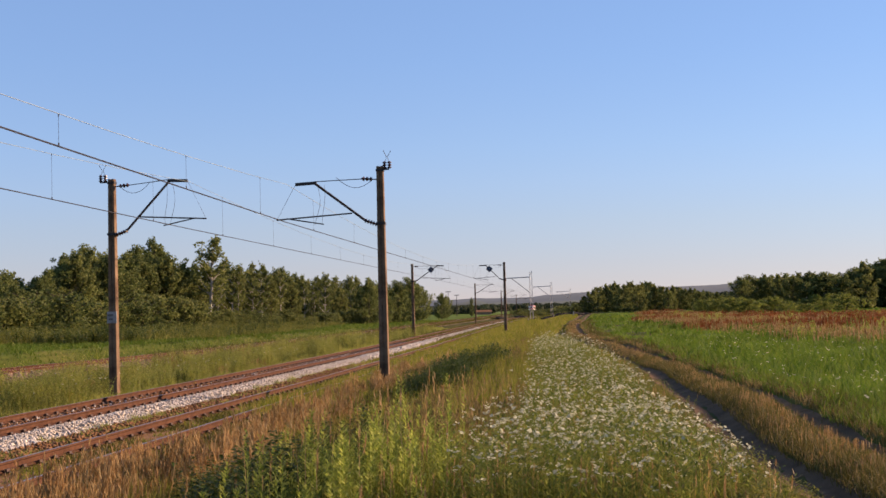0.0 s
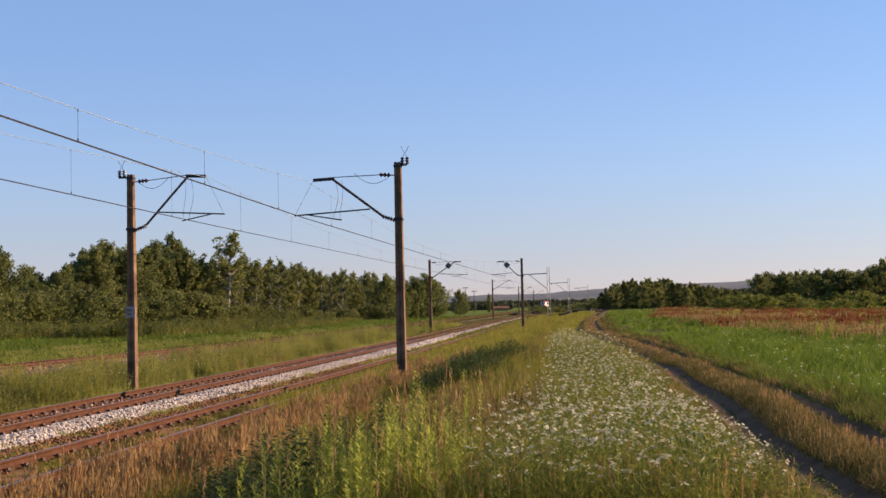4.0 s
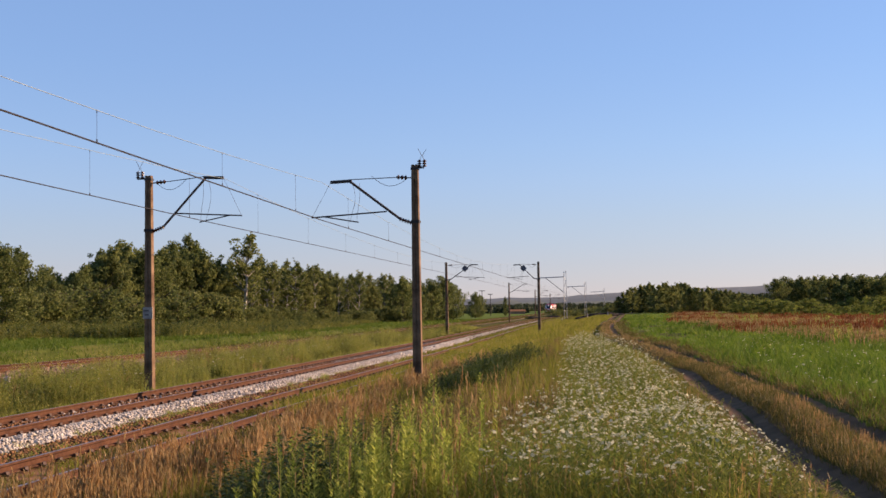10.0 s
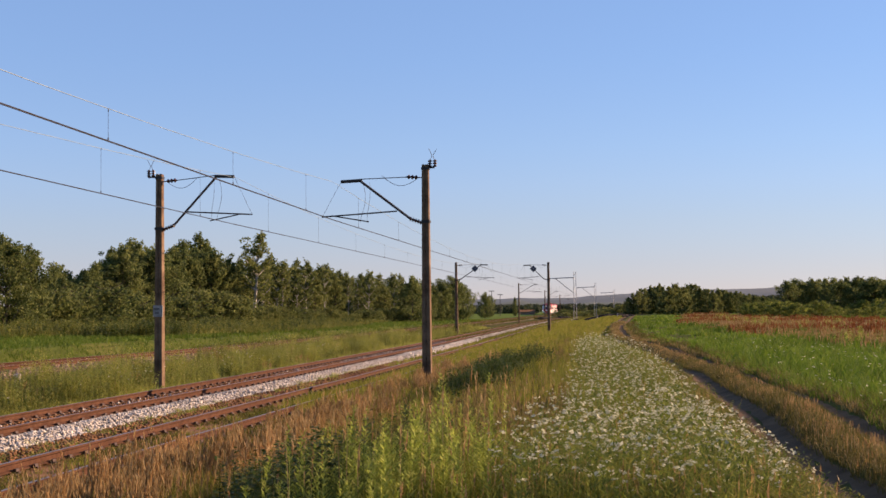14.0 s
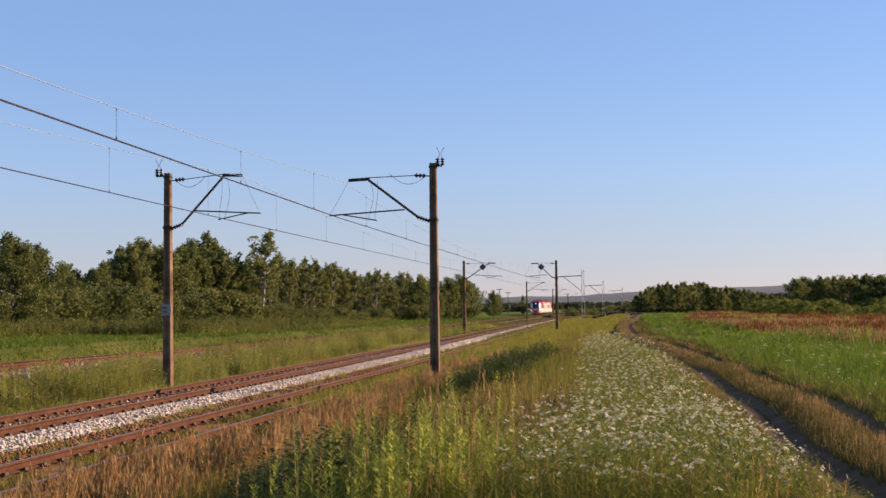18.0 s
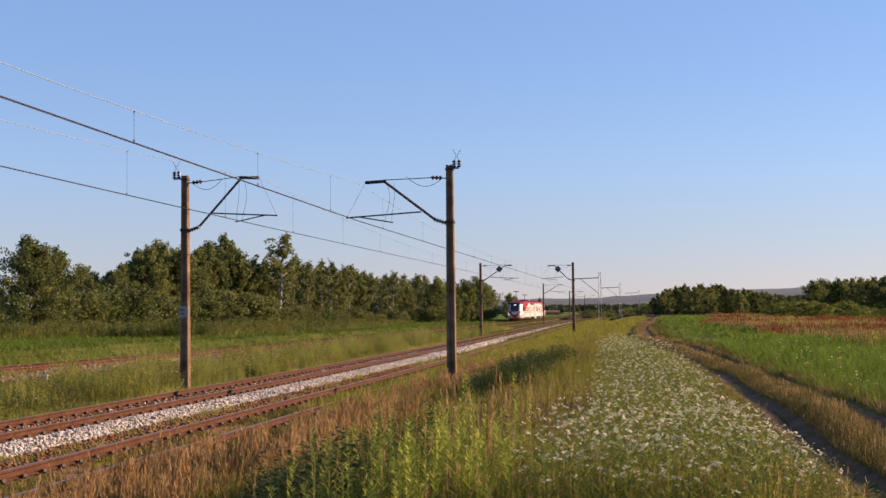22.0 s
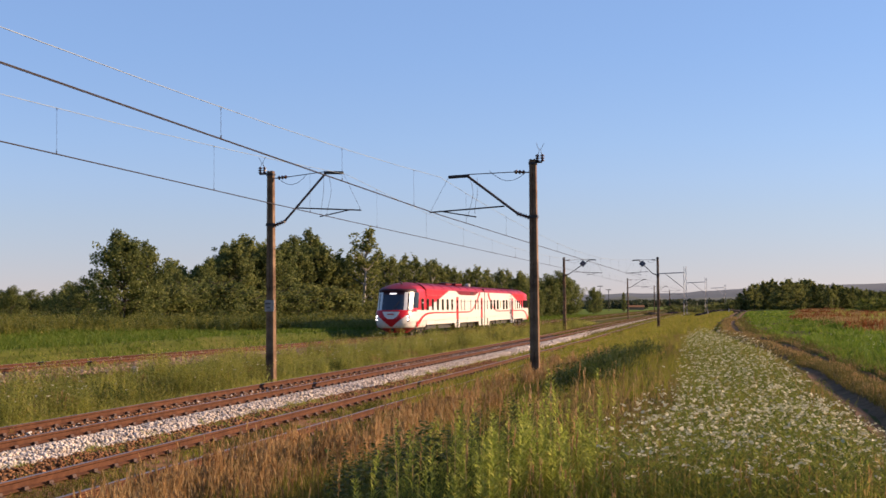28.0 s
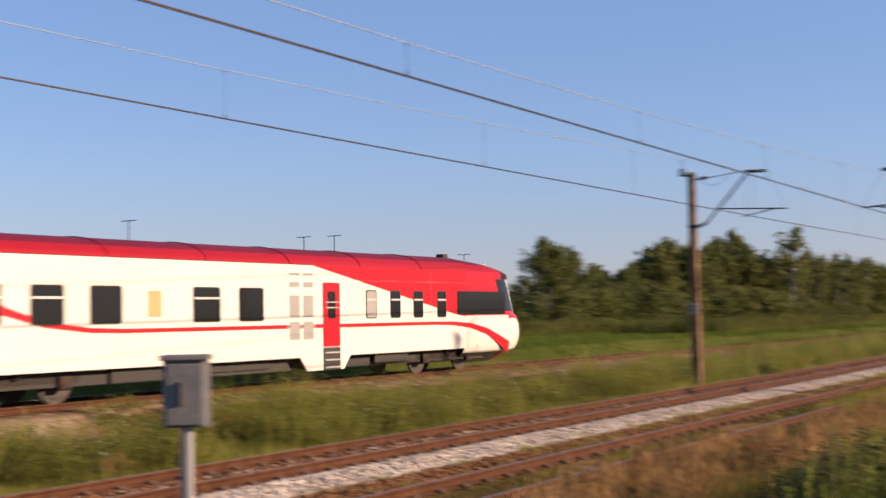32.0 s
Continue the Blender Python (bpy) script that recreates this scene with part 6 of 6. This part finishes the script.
p, f, k = clumped(36, 22, -20.8, -15.6, 14, 90, 0.3, None, bank)
stuff("dry_reed_grass", seeded_grass(p, 0.7 * f, 0.006, 0.06), M["grass_dry"], "pale dry grass tufts between the tracks", "grass")
p, f, k = clumped(150, 20, 2.0, 3.4, 18, 100, 0.35, None, branch_x)
p[:, 2] = np.maximum(p[:, 2], branch_z(p[:, 1]) - np.interp(p[:, 0] - branch_x(p[:, 1]), (1.7, 2.6), (0.26, 0.72)))
stuff("slope_weeds", leafy_stalks(p, 0.4 * f, 20, 0.16, 0.016, 0.006, 0.3), M["herb"], "weeds creeping up the branch ballast", "weeds")
# field flowers
p = scattered(prng, 700, 3.6, 14, 12, 60, in_field, True)
stuff("white_flowers", umbels(p, 0.22 * (0.6 + 0.6 * prng.random(len(p))), 0.03 * (0.6 + 0.7 * prng.random(len(p)))), M["umbel"], "scattered white umbels in the field", "flowers")
p = scattered(prng, 22, 0.7, 1.2, 11, 17, None, True)
stuff("yellow_flowers", umbels(p, 0.25 + 0.2 * prng.random(len(p)), 0.022 + 0 * p[:, 0]), M["yellow"], "few yellow flowers by the farm track", "flowers")
# farm track grass
p = scattered(prng, 9000, -1.8, -0.95, 8.5, 80, None, True, path_x)
stuff("path_edge_grass", blades(prng, p, 0.26 * (0.4 + 0.8 * prng.random(len(p))) * np.clip((path_x(p[:, 1]) - 0.7 - p[:, 0]) / 0.6, 0.3, 1), 0.0032 * np.maximum(1, p[:, 1] / 16), 0.7, 2), M["grass_rut"], "brown and olive grass between flowers and farm track", "grass")
p, f, k = clumped(150, 16, -1.8, -1.15, 8.5, 50, 0.14, None, path_x)
stuff("path_edge_weeds", leafy_stalks(p, 0.3 * f, 14, 0.09, 0.008, 0.003, 0.3), M["herb_olive"], "low weeds beside the farm track", "weeds")
p = scattered(prng, 15000, -0.4, 0.42, 8.5, 150, None, True, path_x)
stuff("path_grass", blades(prng, p, 0.12 * (0.5 + 0.8 * prng.random(len(p))) * (0.6 + 0.5 * patchy(p[:, 0], p[:, 1], 2.1, 3)), 0.0035 * np.maximum(1, p[:, 1] / 16), 1.0, 2), M["grass_rut"], "brown grass between the wheel ruts", "grass")
p = scattered(prng, 12000, -0.44, 0.46, 8.5, 40, None, True, path_x)
stuff("path_grass", blades(prng, p, 0.14 * (0.5 + 0.8 * prng.random(len(p))), 0.0038 * np.maximum(1, p[:, 1] / 16), 0.8, 2), M["grass_olive"], "short green grass between the wheel ruts", "grass")
p, f, k = clumped(120, 10, -0.25, 0.3, 12, 110, 0.12, None, path_x)
stuff("path_grass", seeded_grass(p, 0.18 * f, 0.0025, 0.03), M["grass_dry"], "tan seeding grass between the wheel ruts", "grass")
p = scattered(prng, 5000, 0.84, 1.1, 9, 130, None, True, path_x)
stuff("path_edge_grass", blades(prng, p, 0.16 * (0.5 + 0.8 * prng.random(len(p))), 0.0038 * np.maximum(1, p[:, 1] / 16), 0.8, 2), M["grass_rut"], "brown grass along the farm track", "grass")
# sorrel field
def sorrel_zone(x, y):
    low = np.interp(x, (2.5, 4.4, 6.3, 7.6, 8.4, 10, 30, 60), (300, 130, 80, 64, 53, 46, 38, 60))
    top = np.interp(x, (5, 13.6, 23.7, 27, 60), (200, 270, 172, 150, 150))
    return (y > low + 5 * np.sin(x * 1.1)) & (y < top) & (x > 0.04 * y)


pale_patch = lambda x, y: ((x - 9.2) / 1.8) ** 2 + ((y - 70) / 9) ** 2 < 1
sorrel_red = lambda x, y: sorrel_zone(x, y) & ~pale_patch(x, y) & (patchy(x, y, 0.16, 3) > 0.36)
sorrel_pale = lambda x, y: sorrel_zone(x, y) & (pale_patch(x, y) | (patchy(x, y, 0.16, 3) < 0.4))
p, f, k = clumped(3200, 14, 3, 50, 42, 270, 0.6, sorrel_red)
stuff("sorrel", seeded_grass(p, 0.6 * f, 0.009, 0.14), M["sorrel"], "red-brown seeding sorrel covering the far field", "weeds")
p, f, k = clumped(1500, 16, 3, 40, 42, 240, 0.6, sorrel_pale)
stuff("pale_dry_grass", seeded_grass(p, 0.55 * f, 0.006, 0.10), M["grass_dry"], "pale dry grass patches in the far field", "grass")
grass_patch("sorrel_turf", 34000, 6, 60, 45, 270, 0.3, 0.007, 0.7, M["grass_rut"], "olive-brown grass below the sorrel", sorrel_zone)
p, f, k = clumped(70, 14, 9, 40, 50, 200, 0.6, sorrel_zone)
stuff("field_weeds", leafy_stalks(p, 0.7 * f, 24, 0.2, 0.03, 0.01, 0.3), M["weed"], "green weeds among the sorrel", "weeds")


def motions():
    """The railcar set runs down the branch at a steady pace."""
    rows_front, rows_rear = [], []
    for tt in [float(k) for k in range(28)] + [28, 29, 29.5, 30, 30.5, 31, 31.5, 32]:
        gap = float(np.interp(tt, (0, 28, 29, 29.5, 30, 30.5, 31, 31.5, 32), (736.0, 105.2, 82.0, 70.6, 58.8, 47.4, 35.6, 24.2, 12.4)))
        for rows, ya in ((rows_front, gap - CAR), (rows_rear, gap + CAR)):
            a = Vector((float(branch_x(ya)), ya, float(branch_z(ya))))
            d = Vector((float(branch_x(gap)), gap, float(branch_z(gap)))) - a
            rows.append((tt, pose(*a, math.degrees(math.atan2(d.z, CAR)), 0, math.degrees(math.atan2(-d.x, d.y)))))
    walk(front, rows_front)
    walk(rear, rows_rear)


front = front_car()
rear = rear_car()
motions()
